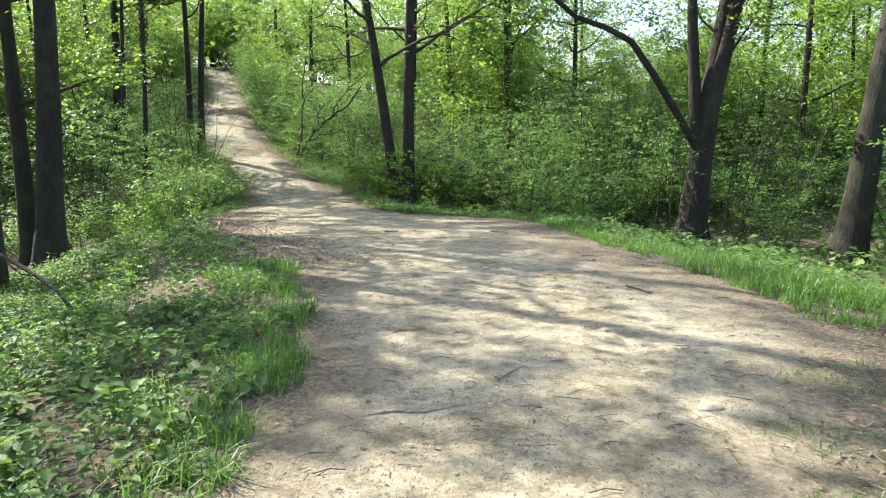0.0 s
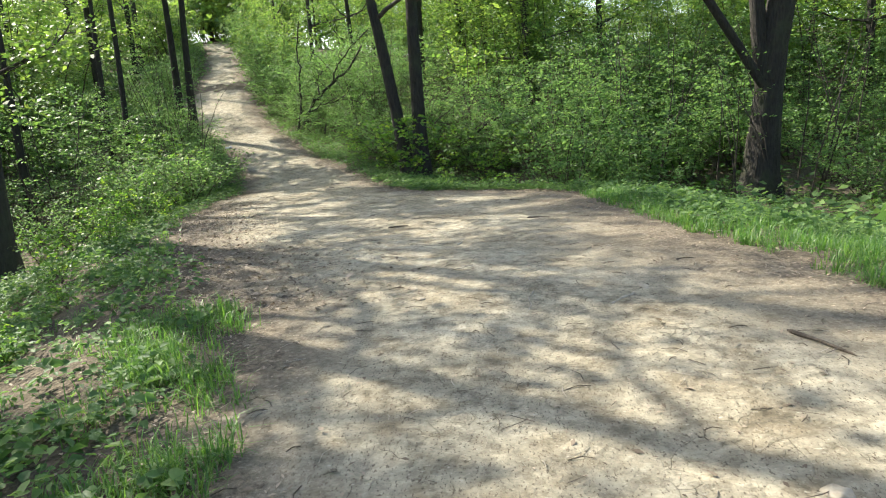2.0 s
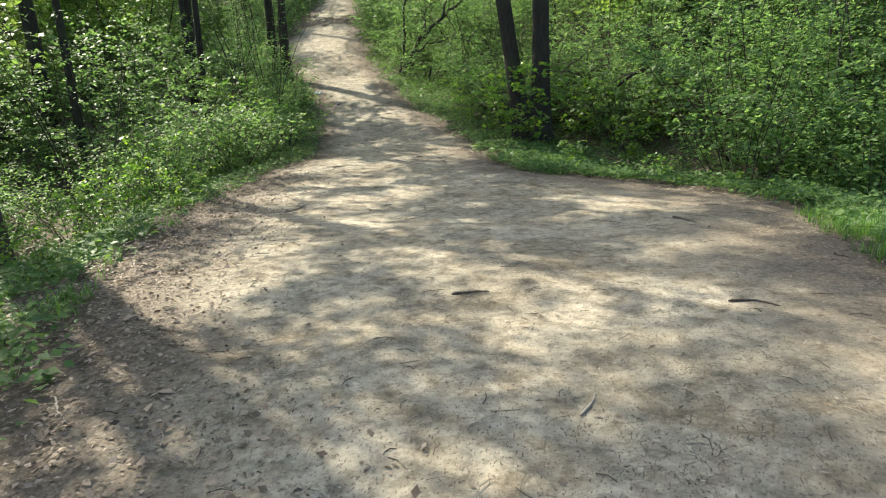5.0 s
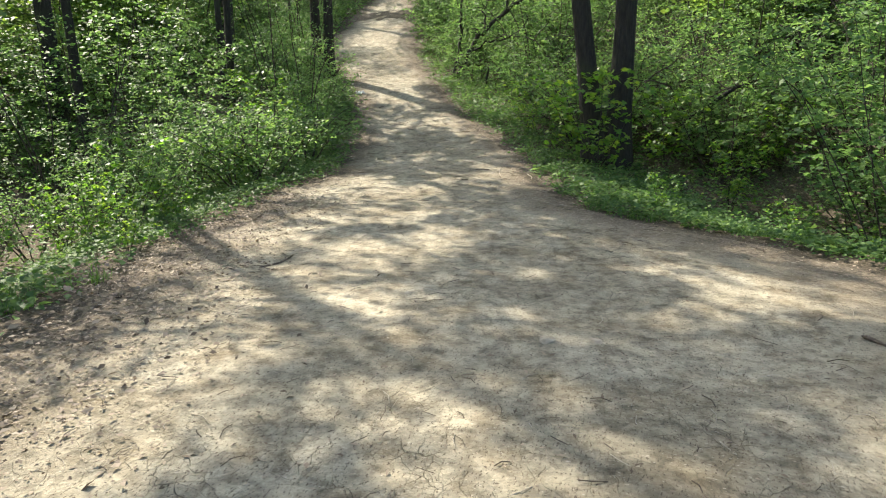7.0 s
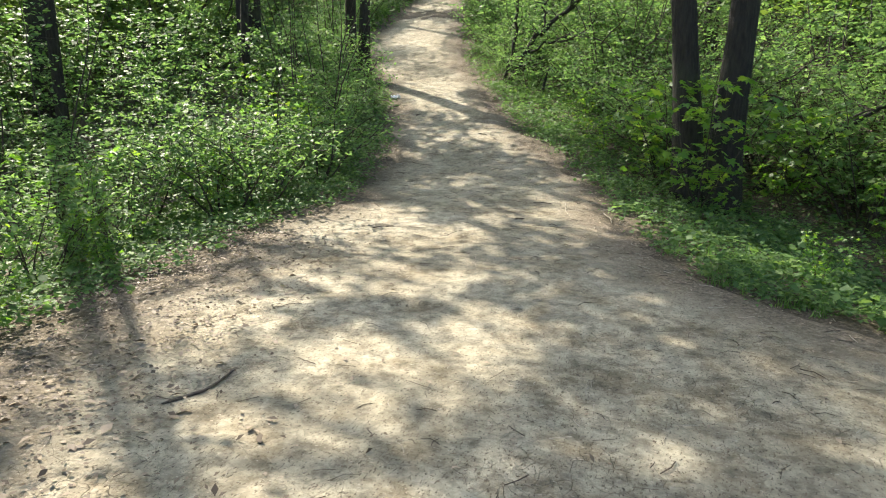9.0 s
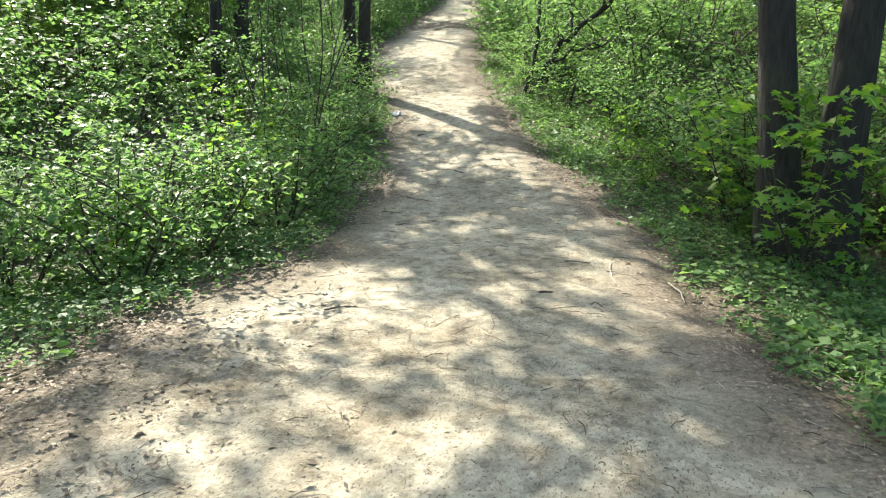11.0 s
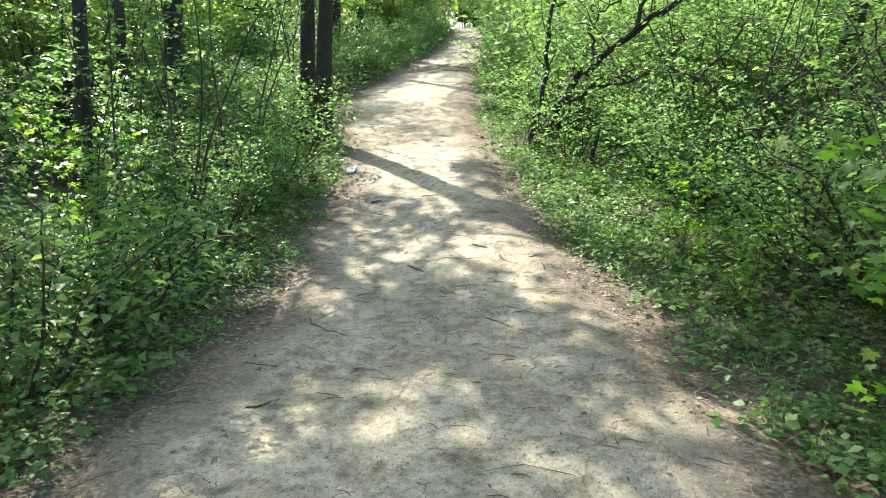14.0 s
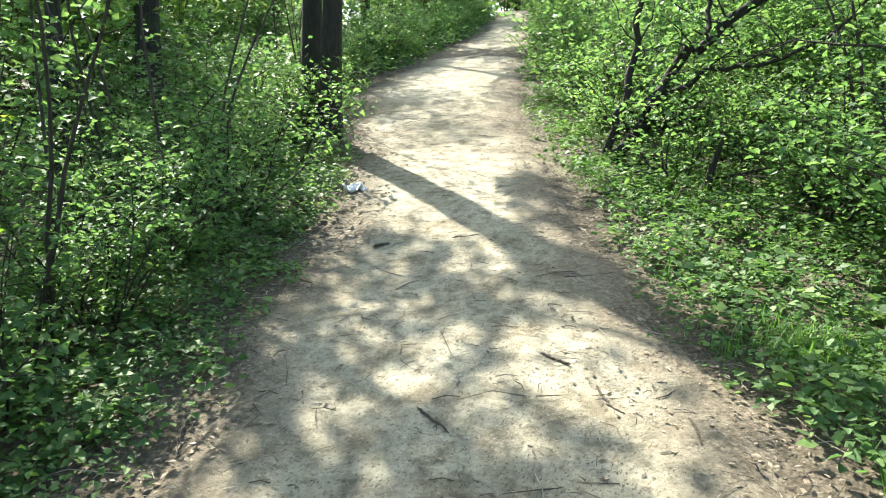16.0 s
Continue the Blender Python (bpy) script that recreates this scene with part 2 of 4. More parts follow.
# ---- mesh builders ----
def mesh_of(name, verts, quads, material, smooth=True):
    me = bpy.data.meshes.new(name)
    verts, quads = np.asarray(verts, np.float32), np.asarray(quads, np.int32)
    k = quads.shape[1]
    me.vertices.add(len(verts))
    me.vertices.foreach_set("co", verts.ravel())
    me.loops.add(quads.size)
    me.loops.foreach_set("vertex_index", quads.ravel())
    me.polygons.add(len(quads))
    me.polygons.foreach_set("loop_start", np.arange(len(quads), dtype=np.int32) * k)
    me.update(calc_edges=True)
    if smooth:
        me.polygons.foreach_set("use_smooth", np.ones(len(quads), bool))
    me.materials.append(material)
    return me


def part(name, me, parent, label=""):
    ob = new(name, me)
    ob.parent = parent
    if label:
        tagged(ob, label)
    return ob


def thing(name, label, category, group="", kind=""):
    return tagged(new(name), label, category, group, kind)


class Tubes:
    """Round tapering stems, gathered into one mesh."""

    def __init__(self):
        self.v, self.q, self.n = [], [], 0

    def add(self, pts, radii, sides=6, rough=0.0):
        pts = np.asarray(pts, float)
        tang = np.gradient(pts, axis=0)
        tang /= np.linalg.norm(tang, axis=1)[:, None] + 1e-9
        ref = np.where(np.abs(tang[:, 2:3]) > 0.9, np.array([[1.0, 0, 0]]), np.array([[0, 0, 1.0]]))
        a = np.cross(tang, ref)
        a /= np.linalg.norm(a, axis=1)[:, None] + 1e-9
        b = np.cross(tang, a)
        th = np.linspace(0, 2 * np.pi, sides, endpoint=False)
        r = np.asarray(radii, float)[:, None] * (1 + rough * rng.normal(size=(len(pts), sides)))
        ring = pts[:, None] + r[..., None] * (np.cos(th)[None, :, None] * a[:, None] + np.sin(th)[None, :, None] * b[:, None])
        self.v.append(ring.reshape(-1, 3))
        i, j = np.meshgrid(np.arange(len(pts) - 1), np.arange(sides), indexing="ij")
        j2 = (j + 1) % sides
        self.q.append(self.n + np.stack([i * sides + j, i * sides + j2, (i + 1) * sides + j2, (i + 1) * sides + j], -1).reshape(-1, 4))
        self.n += len(pts) * sides
        return self

    def mesh(self, name, material):
        return mesh_of(name, np.concatenate(self.v), np.concatenate(self.q), material)


def unit(v):
    return v / (np.linalg.norm(v, axis=-1, keepdims=True) + 1e-9)


OVATE = np.array([(0, 0, 0), (0.28, 0.5, 0.5), (0.68, 0.36, 0.4), (1, 0, -0.25), (0.68, -0.36, 0.4), (0.28, -0.5, 0.5)])
OVATE_Q = np.array([(0, 3, 2, 1), (0, 5, 4, 3)])
DIAMOND = np.array([(0, 0, 0), (0.45, 0.5, 0.3), (1, 0, 0), (0.45, -0.5, 0.3)])
DIAMOND_Q = np.array([(0, 1, 2, 3)])
LOBED = np.array([(0, 0, 0), (-0.12, 0.3, 0), (0.12, 0.62, -.1), (0.28, 0.3, 0.05), (0.62, 0.55, -.1), (0.6, 0.2, 0.05), (1, 0, -.2),
                  (0.6, -0.2, 0.05), (0.62, -0.55, -.1), (0.28, -0.3, 0.05), (0.12, -0.62, -.1), (-0.12, -0.3, 0)])
LOBED_Q = np.array([(0, k + 1, k) for k in range(1, 11)])


def leaves(name, pos, size, material, droop=0.35, tilt=0.55, width=0.62, shape="ovate", lean=None):
    """Many single leaves, each its own small folded blade."""
    n = len(pos)
    P, Q = {"ovate": (OVATE, OVATE_Q), "diamond": (DIAMOND, DIAMOND_Q), "lobed": (LOBED, LOBED_Q)}[shape]
    az = rng.uniform(0, 2 * np.pi, n)
    d = np.stack([np.cos(az), np.sin(az), rng.normal(-droop, 0.25, n)], -1)
    if lean is not None:
        d[:, :2] += lean[:, :2]
    d = unit(d)
    up = unit(np.array([0, 0, 1.0]) + tilt * rng.normal(size=(n, 3)))
    side = unit(np.cross(up, d))
    nrm = np.cross(d, side)
    s = np.broadcast_to(np.asarray(size, float), (n,))[:, None, None]
    w = width if shape != "lobed" else 0.95
    v = pos[:, None] + s * (P[None, :, 0:1] * d[:, None] + w * P[None, :, 1:2] * side[:, None] + 0.3 * P[None, :, 2:3] * nrm[:, None])
    q = (np.arange(n)[:, None, None] * len(P) + Q[None]).reshape(-1, Q.shape[1])
    return mesh_of(name, v.reshape(-1, 3), q, material, smooth=False)


def wander(start, way, length, steps, bend=0.15, lift=0.0):
    """A crooked line of points."""
    p, w, out = np.array(start, float), unit(np.array(way, float)), []
    for _ in range(steps + 1):
        out.append(p.copy())
        w = unit(w + bend * rng.normal(size=3) + np.array([0, 0, lift]))
        p = p + w * length / steps
    return np.array(out)


# ---- ground ----
def spaced(lo, a, b, hi, step, n):
    near = np.arange(a, b + step / 2, step)
    g = np.linspace(0, 1, n)[1:] ** 2.5
    return np.concatenate([(a - (a - lo) * g)[::-1], near, near[-1] + (hi - near[-1]) * g])


def build_ground():
    xs, ys = spaced(-700, -16, 11, 700, 0.2, 26), spaced(-500, -2, 34, 1200, 0.2, 30)
    X, Y = np.meshgrid(xs, ys)
    v = np.stack([X, Y, land(X, Y)], -1).reshape(-1, 3)
    i, j = np.meshgrid(np.arange(len(ys) - 1), np.arange(len(xs) - 1), indexing="ij")
    k = len(xs)
    q = np.stack([i * k + j, i * k + j + 1, (i + 1) * k + j + 1, (i + 1) * k + j], -1).reshape(-1, 4)
    tagged(new("ground", mesh_of("ground", v, q, FLOOR)), "brown forest floor of soil and old leaves", "ground", kind="structure")


def build_path():
    ys = np.concatenate([np.arange(-12, 0, 0.3), np.arange(0, 30, 0.07), np.arange(30, 65, 0.4)])
    us = np.linspace(0, 1, 56)
    U, Y = np.meshgrid(us, ys)
    L, R = np.interp(ys, LY, LX), np.interp(ys, RY, RX)
    L = L + 0.12 * np.sin(ys * 2.1) + 0.07 * np.sin(ys * 5.3 + 1) - 0.2
    R = R + 0.12 * np.sin(ys * 1.8 + 2) + 0.07 * np.sin(ys * 4.9) + 0.2
    X = L[:, None] + (R - L)[:, None] * U
    inside = np.minimum(X - L[:, None], R[:, None] - X)
    Z = land(X, Y) - 0.03 + 0.05 * np.clip(inside / 0.4, 0, 1)
    Z += 0.008 * np.sin(X * 7 + np.sin(Y * 3) * 2) * np.sin(Y * 8.3 + X * 2)
    v = np.stack([X, Y, Z], -1).reshape(-1, 3)
    i, j = np.meshgrid(np.arange(len(ys) - 1), np.arange(len(us) - 1), indexing="ij")
    k = len(us)
    q = np.stack([i * k + j, i * k + j + 1, (i + 1) * k + j + 1, (i + 1) * k + j], -1).reshape(-1, 4)
    me = mesh_of("dirt_path", v, q, CLAY)
    # wider on the right: litter plus canopy shade put into the colour
    wide = np.where(U < 0.5, np.interp(ys, [0, 5, 8, 16, 19], [0.8, 0.8, 1.3, 1.1, 0.65])[:, None], np.interp(ys, [0, 4, 8, 16, 19], [1.3, 1.3, 2.1, 1.7, 0.75])[:, None])
    at = me.attributes.new("edge", "FLOAT", "POINT")
    at.data.foreach_set("value", np.clip(1 - (inside - 0.27) / wide, 0, 1).astype(np.float32).ravel())
    tagged(new("path", me), "trodden path of pale dried clay with cracks", "path", kind="structure")


build_ground()
build_path()


# ---- trees ----
def at_ground(x, y, sink=0.06):
    return np.array([x, y, float(land(x, y)) - sink])


def stem_line(base, top_offset, height, steps=14, wobble=0.04):
    t = np.linspace(0, 1, steps)
    p = np.zeros((steps, 3))
    p[:, 2] = t * height
    ph = rng.uniform(0, 6, 4)
    p[:, 0] = top_offset[0] * t + wobble * height * 0.3 * np.sin(t * 5 + ph[0]) * t
    p[:, 1] = top_offset[1] * t + wobble * height * 0.3 * np.sin(t * 5 + ph[1]) * t
    return p + base


def taper(r, steps, flare=0.5, end=0.25):
    t = np.linspace(0, 1, steps)
    return r * ((1 - t) + end * t) * (1 + flare * np.exp(-t * 22))


def crown_points(lines, per_clump, spread, even=True):
    """Leaf places in loose sprays round the outer twigs."""
    out = []
    for ln in lines:
        full = 1.0 if even else rng.gamma(0.8, 1.25)
        for p in ln[len(ln) // 3:]:
            n = rng.poisson(per_clump * full)
            out.append(p + rng.normal(size=(n, 3)) * np.array([spread, spread, spread * 0.42]))
    return np.concatenate(out)


def limbs_on(line, radii, count, low, length, lift=0.08, flat=0.5):
    """Limbs and twigs that leave a stem; returns their lines with radii."""
    out = []
    n = len(line)
    for c in range(count):
        f = low + (1 - low) * (c + rng.uniform(0, 0.9)) / count
        i = min(int(f * (n - 1)), n - 2)
        az = c * 2.4 + rng.uniform(-0.5, 0.5)
        ln = length * (1.15 - 0.65 * f) * rng.uniform(0.75, 1.2)
        way = (math.cos(az), math.sin(az), flat * rng.uniform(0.3, 1.3))
        limb = wander(line[i], way, ln, 9, 0.14, lift * 0.4)
        r0 = min(radii[i] * 0.5, 0.016 * ln + 0.012)
        out.append((limb, np.linspace(r0, 0.008, 10)))
        for k in (3, 4, 5, 6, 7, 8):
            w = limb[k] - limb[k - 1] + rng.normal(size=3) * 0.6 * ln / 9
            tw = wander(limb[k], w * np.array([1, 1, 0.5]), ln * rng.uniform(0.22, 0.42), 5, 0.2)
            out.append((tw, np.linspace(r0 * 0.3, 0.004, 6)))
    return out


def tree(name, label, stems, leaf_n, leaf_size, crown_low=0.4, limb_len=3.2, limb_count=12, group="", spread=0.3, mat=None, extra=()):
    """stems: (base offset, top offset, height, radius). Built round its own foot."""
    t = thing(name, label, "tree", group)
    ends = []
    for off, top, height, r in stems:
        line = stem_line(np.array(off, float), top, height, 18)
        rad = taper(r, 18, 0.5 if off[2] == 0 else 0.0)
        part("trunk", Tubes().add(line, rad, 12, 0.035).mesh("trunk", BARK), t)
        ends.append((line, rad))
    tips = []
    for line, rad in ends:
        for k, (pts, r) in enumerate(limbs_on(line, rad, limb_count, crown_low, limb_len)):
            if k % 7 == 0:
                wood = Tubes()
            wood.add(pts, r, 5 if k % 7 == 0 else 3)
            if k % 7 == 6:
                part("branch", wood.mesh("branch", BARK_DARK), t)
            tips.append(pts)
    for pts, r in extra:
        wood = Tubes().add(pts, r, 9, 0.03)
        for k in range(len(pts) // 2, len(pts)):
            tw = wander(pts[k], (rng.normal(), rng.normal(), 0.4), 1.2, 5, 0.2)
            wood.add(tw, np.linspace(0.014, 0.004, 6), 4)
            tips.append(tw)
        part("limb", wood.mesh("limb", BARK), t)
    count = sum(len(x) - len(x) // 3 for x in tips)
    pts = crown_points(tips, leaf_n / count, spread, even=False)
    part("crown", leaves("crown", pts, rng.uniform(0.7, 1.25, len(pts)) * leaf_size, mat or LEAF_CANOPY, shape="diamond", width=0.7), t)
    return t


def stand(t, x, y, turn=0.0, scale=1.0):
    t.matrix_world = pose(*at_ground(x, y), 0, 0, turn) @ Matrix.Scale(scale, 4)
    return t


# the twin-stemmed tree beside the path
stand(tree("twin_tree", "dark twin-stemmed tree rising from one foot beside the path",
           [((-0.16, 0.05, 0), (-1.7, 0.2, 0), 12, 0.185), ((0.17, -0.05, 0), (0.35, 0.4, 0), 13, 0.2)], 5200, 0.13, 0.36, 4.4, 11), -1.27, 20.75)

# the forked tree with its long arching limb
arch = np.array([(0.15, 0.0, 2.3), (-0.5, -0.1, 3.3), (-1.3, -0.3, 4.4), (-1.9, -0.4, 5.15), (-2.6, -0.4, 5.5), (-3.3, -0.5, 5.7), (-4.2, -0.6, 6.4), (-5.2, -0.8, 7.3)])
stand(tree("forked_tree", "thick dark tree forked into several stems with a long arching limb",
           [((0, 0, 0), (0.95, 0.3, 0), 10, 0.37), ((0.1, 0.05, 2.2), (-0.6, 0.1, 0), 8, 0.19), ((0.2, 0.0, 2.6), (1.5, -0.3, 0), 8.5, 0.23)],
           6500, 0.13, 0.5, 3.2, 8, extra=[(arch, np.linspace(0.11, 0.04, 8))]), 6.6, 17.6)

# the stout tree beyond the grass
stand(tree("stout_tree", "stout dark trunk with a leafy crown beyond the grass verge", [((0, 0, 0), (1.5, 0.2, 0), 13, 0.29)], 6000, 0.13, 0.42, 4.0, 12), 8.12, 13.2)

# two slender trees down the bank
stand(tree("slender_tree", "slender dark trunk on the shaded bank beside its twin", [((0, 0, 0), (0.75, 0.1, 0), 14, 0.27)], 2600, 0.12, 0.52, 3.6, 12, "trees on the bank"), -8.2, 13.7)
stand(tree("slender_tree", "slender dark upright trunk on the shaded bank", [((0, 0, 0), (-0.2, 0.2, 0), 12, 0.19)], 2600, 0.12, 0.3, 3.6, 12, "trees on the bank"), -8.85, 14.1)

# two trunks where the path climbs
stand(tree("hillside_tree", "dark straight trunk close to the climbing path", [((0, 0, 0), (0.5, 0.2, 0), 13, 0.15)], 1200, 0.13, 0.5, 3.6, 12, "trees by the climb"), -10.12, 28.15)
stand(tree("hillside_tree", "dark straight trunk behind the bushes by the climb", [((0, 0, 0), (0.1, 0.1, 0), 12, 0.155)], 1200, 0.13, 0.5, 3.6, 12, "trees by the climb"), -10.7, 28.5)

# two tall trees off the bank, unseen, added so their high crowns dapple the path
stand(tree("tall_tree", "added tall dark tree whose high spreading crown shades the path", [((0, 0, 0), (0.9, 0.0, 0), 14, 0.24)], 3000, 0.19, 0.5, 5.0, 13, "tall trees", 0.18), -7.5, 10.7)
stand(tree("tall_tree", "added tall dark tree whose high spreading crown shades the path", [((0, 0, 0), (0.5, 0.3, 0), 15, 0.26)], 2300, 0.19, 0.48, 4.8, 14, "tall trees", 0.18), -12.2, 12.3)
# slim ones behind the bushes, added for the shade of their crowns
stand(tree("tall_tree", "added tall slim tree whose dense high crown shades the path", [((0, 0, 0), (0.6, -0.2, 0), 15, 0.2)], 1300, 0.2, 0.48, 4.8, 15, "tall trees", 0.18), -13.6, 21.2)
stand(tree("tall_tree", "added tall slim tree whose dense high crown shades the path", [((0, 0, 0), (0.7, 0.0, 0), 15, 0.09)], 4500, 0.2, 0.46, 5.0, 15, "tall trees", 0.18), -10.4, 23.3)
stand(tree("tall_tree", "added tall slim tree whose dense high crown shades the path", [((0, 0, 0), (0.4, 0.2, 0), 14.5, 0.2)], 4600, 0.2, 0.44, 4.8, 15, "tall trees", 0.18), -13.4, 27.8)
stand(tree("tall_tree", "added tall slim tree whose dense high crown shades the path", [((0, 0, 0), (0.4, -0.2, 0), 14, 0.09)], 3300, 0.2, 0.44, 4.6, 14, "tall trees", 0.18), -12.0, 25.4)

# one more added tree, its high crown shading the right verge
stand(tree("tall_tree", "added tall slim tree whose dense high crown shades the path", [((0, 0, 0), (0.5, -0.3, 0), 17, 0.1)], 2300, 0.2, 0.56, 4.8, 15, "tall trees", 0.18), -11.6, 19.9)

# the rest of the wood, from four patterns
PATTERNS = [tree("woodland_tree", "slim dark woodland tree with fresh green leaves", [((0, 0, 0), (rng.uniform(-.8, .8), rng.uniform(-.8, .8), 0), h, r)], n, 0.15, low, ln, 13, "trees of the wood", 0.4)
            for h, r, n, low, ln in ((12, 0.16, 5200, 0.22, 3.4), (13.5, 0.2, 5600, 0.3, 3.8), (10, 0.12, 4600, 0.18, 3.0), (14, 0.22, 5600, 0.38, 4.2))]
# (-10, 3) and (-5.5, 2.2) stay unseen, added to throw shade on the clay
WOOD = [(-14.5, 6.5), (-20, 18.5), (-18.5, 12), (-21, 15.5), (-22, 25.5), (-24, 19), (-19, 32), (-18, 41), (-20, 27), (-21, 13), (-18.5, 8.5), (-11, 5),
        (-19.5, 38), (-24, 33), (-24.5, 22), (-20, 46), (-25, 46), (-28, 40), (-13, -1), (-8, -6), (-10, 3), (-5.5, 2.2),
        (2.6, 27.5), (-1.5, 31), (-5, 37), (1.5, 37), (-8.5, 43.5), (-2, 46), (-13, 53), (-6, 55), (17, 22), (3, 58), (21, 34),
        (-30, 76), (-31, 62), (-30, 54), (-13, 68), (-36, 74), (-24, 80), (-20, 85), (-28, 84), (-15, 80), (-34, 88), (20, 10), (11, 2), (7, -6), (-20, 1), (3.2, 31.5), (6.4, 33), (14.5, 31), (17.5, 29), (20, 36), (13.5, 25.5), (0.5, 33.5), (9, 44), (22, 26), (15.5, 20), (-27.5, 67), (-20.5, 70), (-25, 74), (-32, 68), (-23, 78)]
for k, (x, y) in enumerate(WOOD):
    m = pose(*at_ground(x, y), 0, 0, rng.uniform(0, 360)) @ Matrix.Scale(rng.uniform(0.85, 1.15), 4)
    if k < 4:
        PATTERNS[k].matrix_world = m
    else:
        copy_thing(PATTERNS[k % 4], m)


# ---- bushes ----
def bush(label, height, radius, stems, count, size, mat=None, shape="ovate", group="bushes along the path", name="bush", low=0.25, spray=0.07, thick=0.013, sides=3, foot=0.12, bend=0.1):
    t = thing(name, label, "bush", group)
    tips = []
    for s in range(stems):
        az = s * 2.4 + rng.uniform(-0.4, 0.4)
        out = radius * rng.uniform(0.35, 1.0)
        line = wander((foot * math.cos(az), foot * math.sin(az), 0), (out * math.cos(az), out * math.sin(az), height * rng.uniform(0.7, 1.1)), math.hypot(out, height), 9, bend)
        wood = Tubes().add(line, np.linspace(thick, 0.004, 10), sides)
        tips.append(line[int(9 * low):])
        for k in range(max(2, int(9 * low)), 10):
            tw = wander(line[k], (rng.normal(), rng.normal(), 0.25), radius * rng.uniform(0.3, 0.55), 3, 0.2)
            if k % 2:
                wood.add(tw, np.linspace(0.006, 0.002, 4), 3)
            tips.append(tw)
            tips.append(wander(line[k], (rng.normal(), rng.normal(), 0.25), radius * rng.uniform(0.2, 0.45), 3, 0.2))
        part("stem", wood.mesh("stem", BARK_DARK), t)
    if count:
        n = sum(len(x) - len(x) // 3 for x in tips)
        pts = crown_points(tips, count / n, spray)
        pts[:, 2] = np.maximum(pts[:, 2], 0.02)
        part("foliage", leaves("foliage", pts, rng.uniform(0.65, 1.3, len(pts)) * size, mat or LEAF_BUSH, droop=0.22, tilt=0.4, width=0.66, shape=shape), t)
    return t


def planted(patterns, spots):
    """Sets each pattern at its first spot and copies of it at the others."""
    used = set()
    for k, x, y, turn, scale in spots:
        m = pose(*at_ground(x, y, 0.02), 0, 0, turn) @ Matrix.Scale(scale, 4)
        if k in used:
            copy_thing(patterns[k], m)
        else:
            used.add(k)
            patterns[k].matrix_world = m


BUSHES = [bush("airy green leafy bush beside the path", h, r, n, c, s, shape=leaf) for h, r, n, c, s, leaf in
          ((1.3, 0.9, 8, 1150, 0.064, "ovate"), (1.7, 1.0, 9, 1100, 0.074, "lobed"), (0.8, 0.75, 7, 820, 0.054, "ovate"), (2.3, 1.1, 9, 1250, 0.08, "lobed"))]
BUSHES += [bush("tall airy bush with thin dark stems", 3.2, 1.3, 9, 1500, 0.082, low=0.35, group="tall bushes")]
BUSHES += [bush("leafy green bush among the trees", h, r, n, c, s, shape="diamond", group="bushes among the trees") for h, r, n, c, s in
           ((1.3, 0.9, 6, 1200, 0.08), (1.7, 1.0, 7, 1400, 0.085), (0.8, 0.75, 5, 1000, 0.07), (2.3, 1.1, 7, 1600, 0.09), (3.2, 1.3, 7, 1700, 0.095))]
sow = np.random.default_rng(21)
spots = []
for _ in range(30000):
    if len(spots) == 180:
        break
    y = sow.uniform(6, 40)
    left = sow.random() < 0.5
    off = 0.7 + sow.uniform(0, 1) ** 1.5 * 10.5
    x = np.interp(y, LY, LX) - off if left else np.interp(y, RY, RX) + off
    clear = 0.0
    if left:
        clear = 3.4 if y < 11 else 1.3 if y < 15 else 0.85 if 21 < y < 27 else 0.0
    else:
        clear = 6.0 if y < 14 else 3.0 if y < 19 else 2.4 if y < 27 else 0.0
    if off < clear or math.hypot(x + 1.27, y - 20.75) < 1.0 or math.hypot(x + 6.0, y - 27.6) < 0.9 or (23.5 < y < 28.7 and abs(x + 4.3 + 0.24 * (y - 19.8)) < 0.75):
        continue
    if not left and -5 < x < 2.2 and 22.5 < y < 31 and sow.random() < 0.3:
        continue
    if x > 2 and ((abs(x / y - 0.375) < 0.04 and y < 18) or (abs(x / y - 0.625) < 0.05 and y < 14)):
        continue
    if any((x - a) ** 2 + (y - b) ** 2 < 0.4 for _, a, b, *_ in spots):
        continue
    k = 2 if off < 1.2 else int(sow.choice([0, 1, 3, 4, 2], p=[.28, .25, .22, .15, .1]))
    if left and 11 < y < 31 and 1.2 < off < 4:
        k = int(sow.choice([1, 3, 4, 0], p=[.3, .3, .2, .2]))
    if left and y < 14.5 and x / y < -0.4:
        continue
    if left and y < 17:
        k = int(sow.choice([2, 2, 0]))
    elif left and off < 2.0:
        k = int(sow.choice([2, 0, 0, 1]))
    if off < (1.1, 1.6, 0.8, 1.8, 2.1)[k]:
        continue
    if off > 4.2:
        k += 5
    spots.append((k, x, y, sow.uniform(0, 360), sow.uniform(0.8, 1.2)))
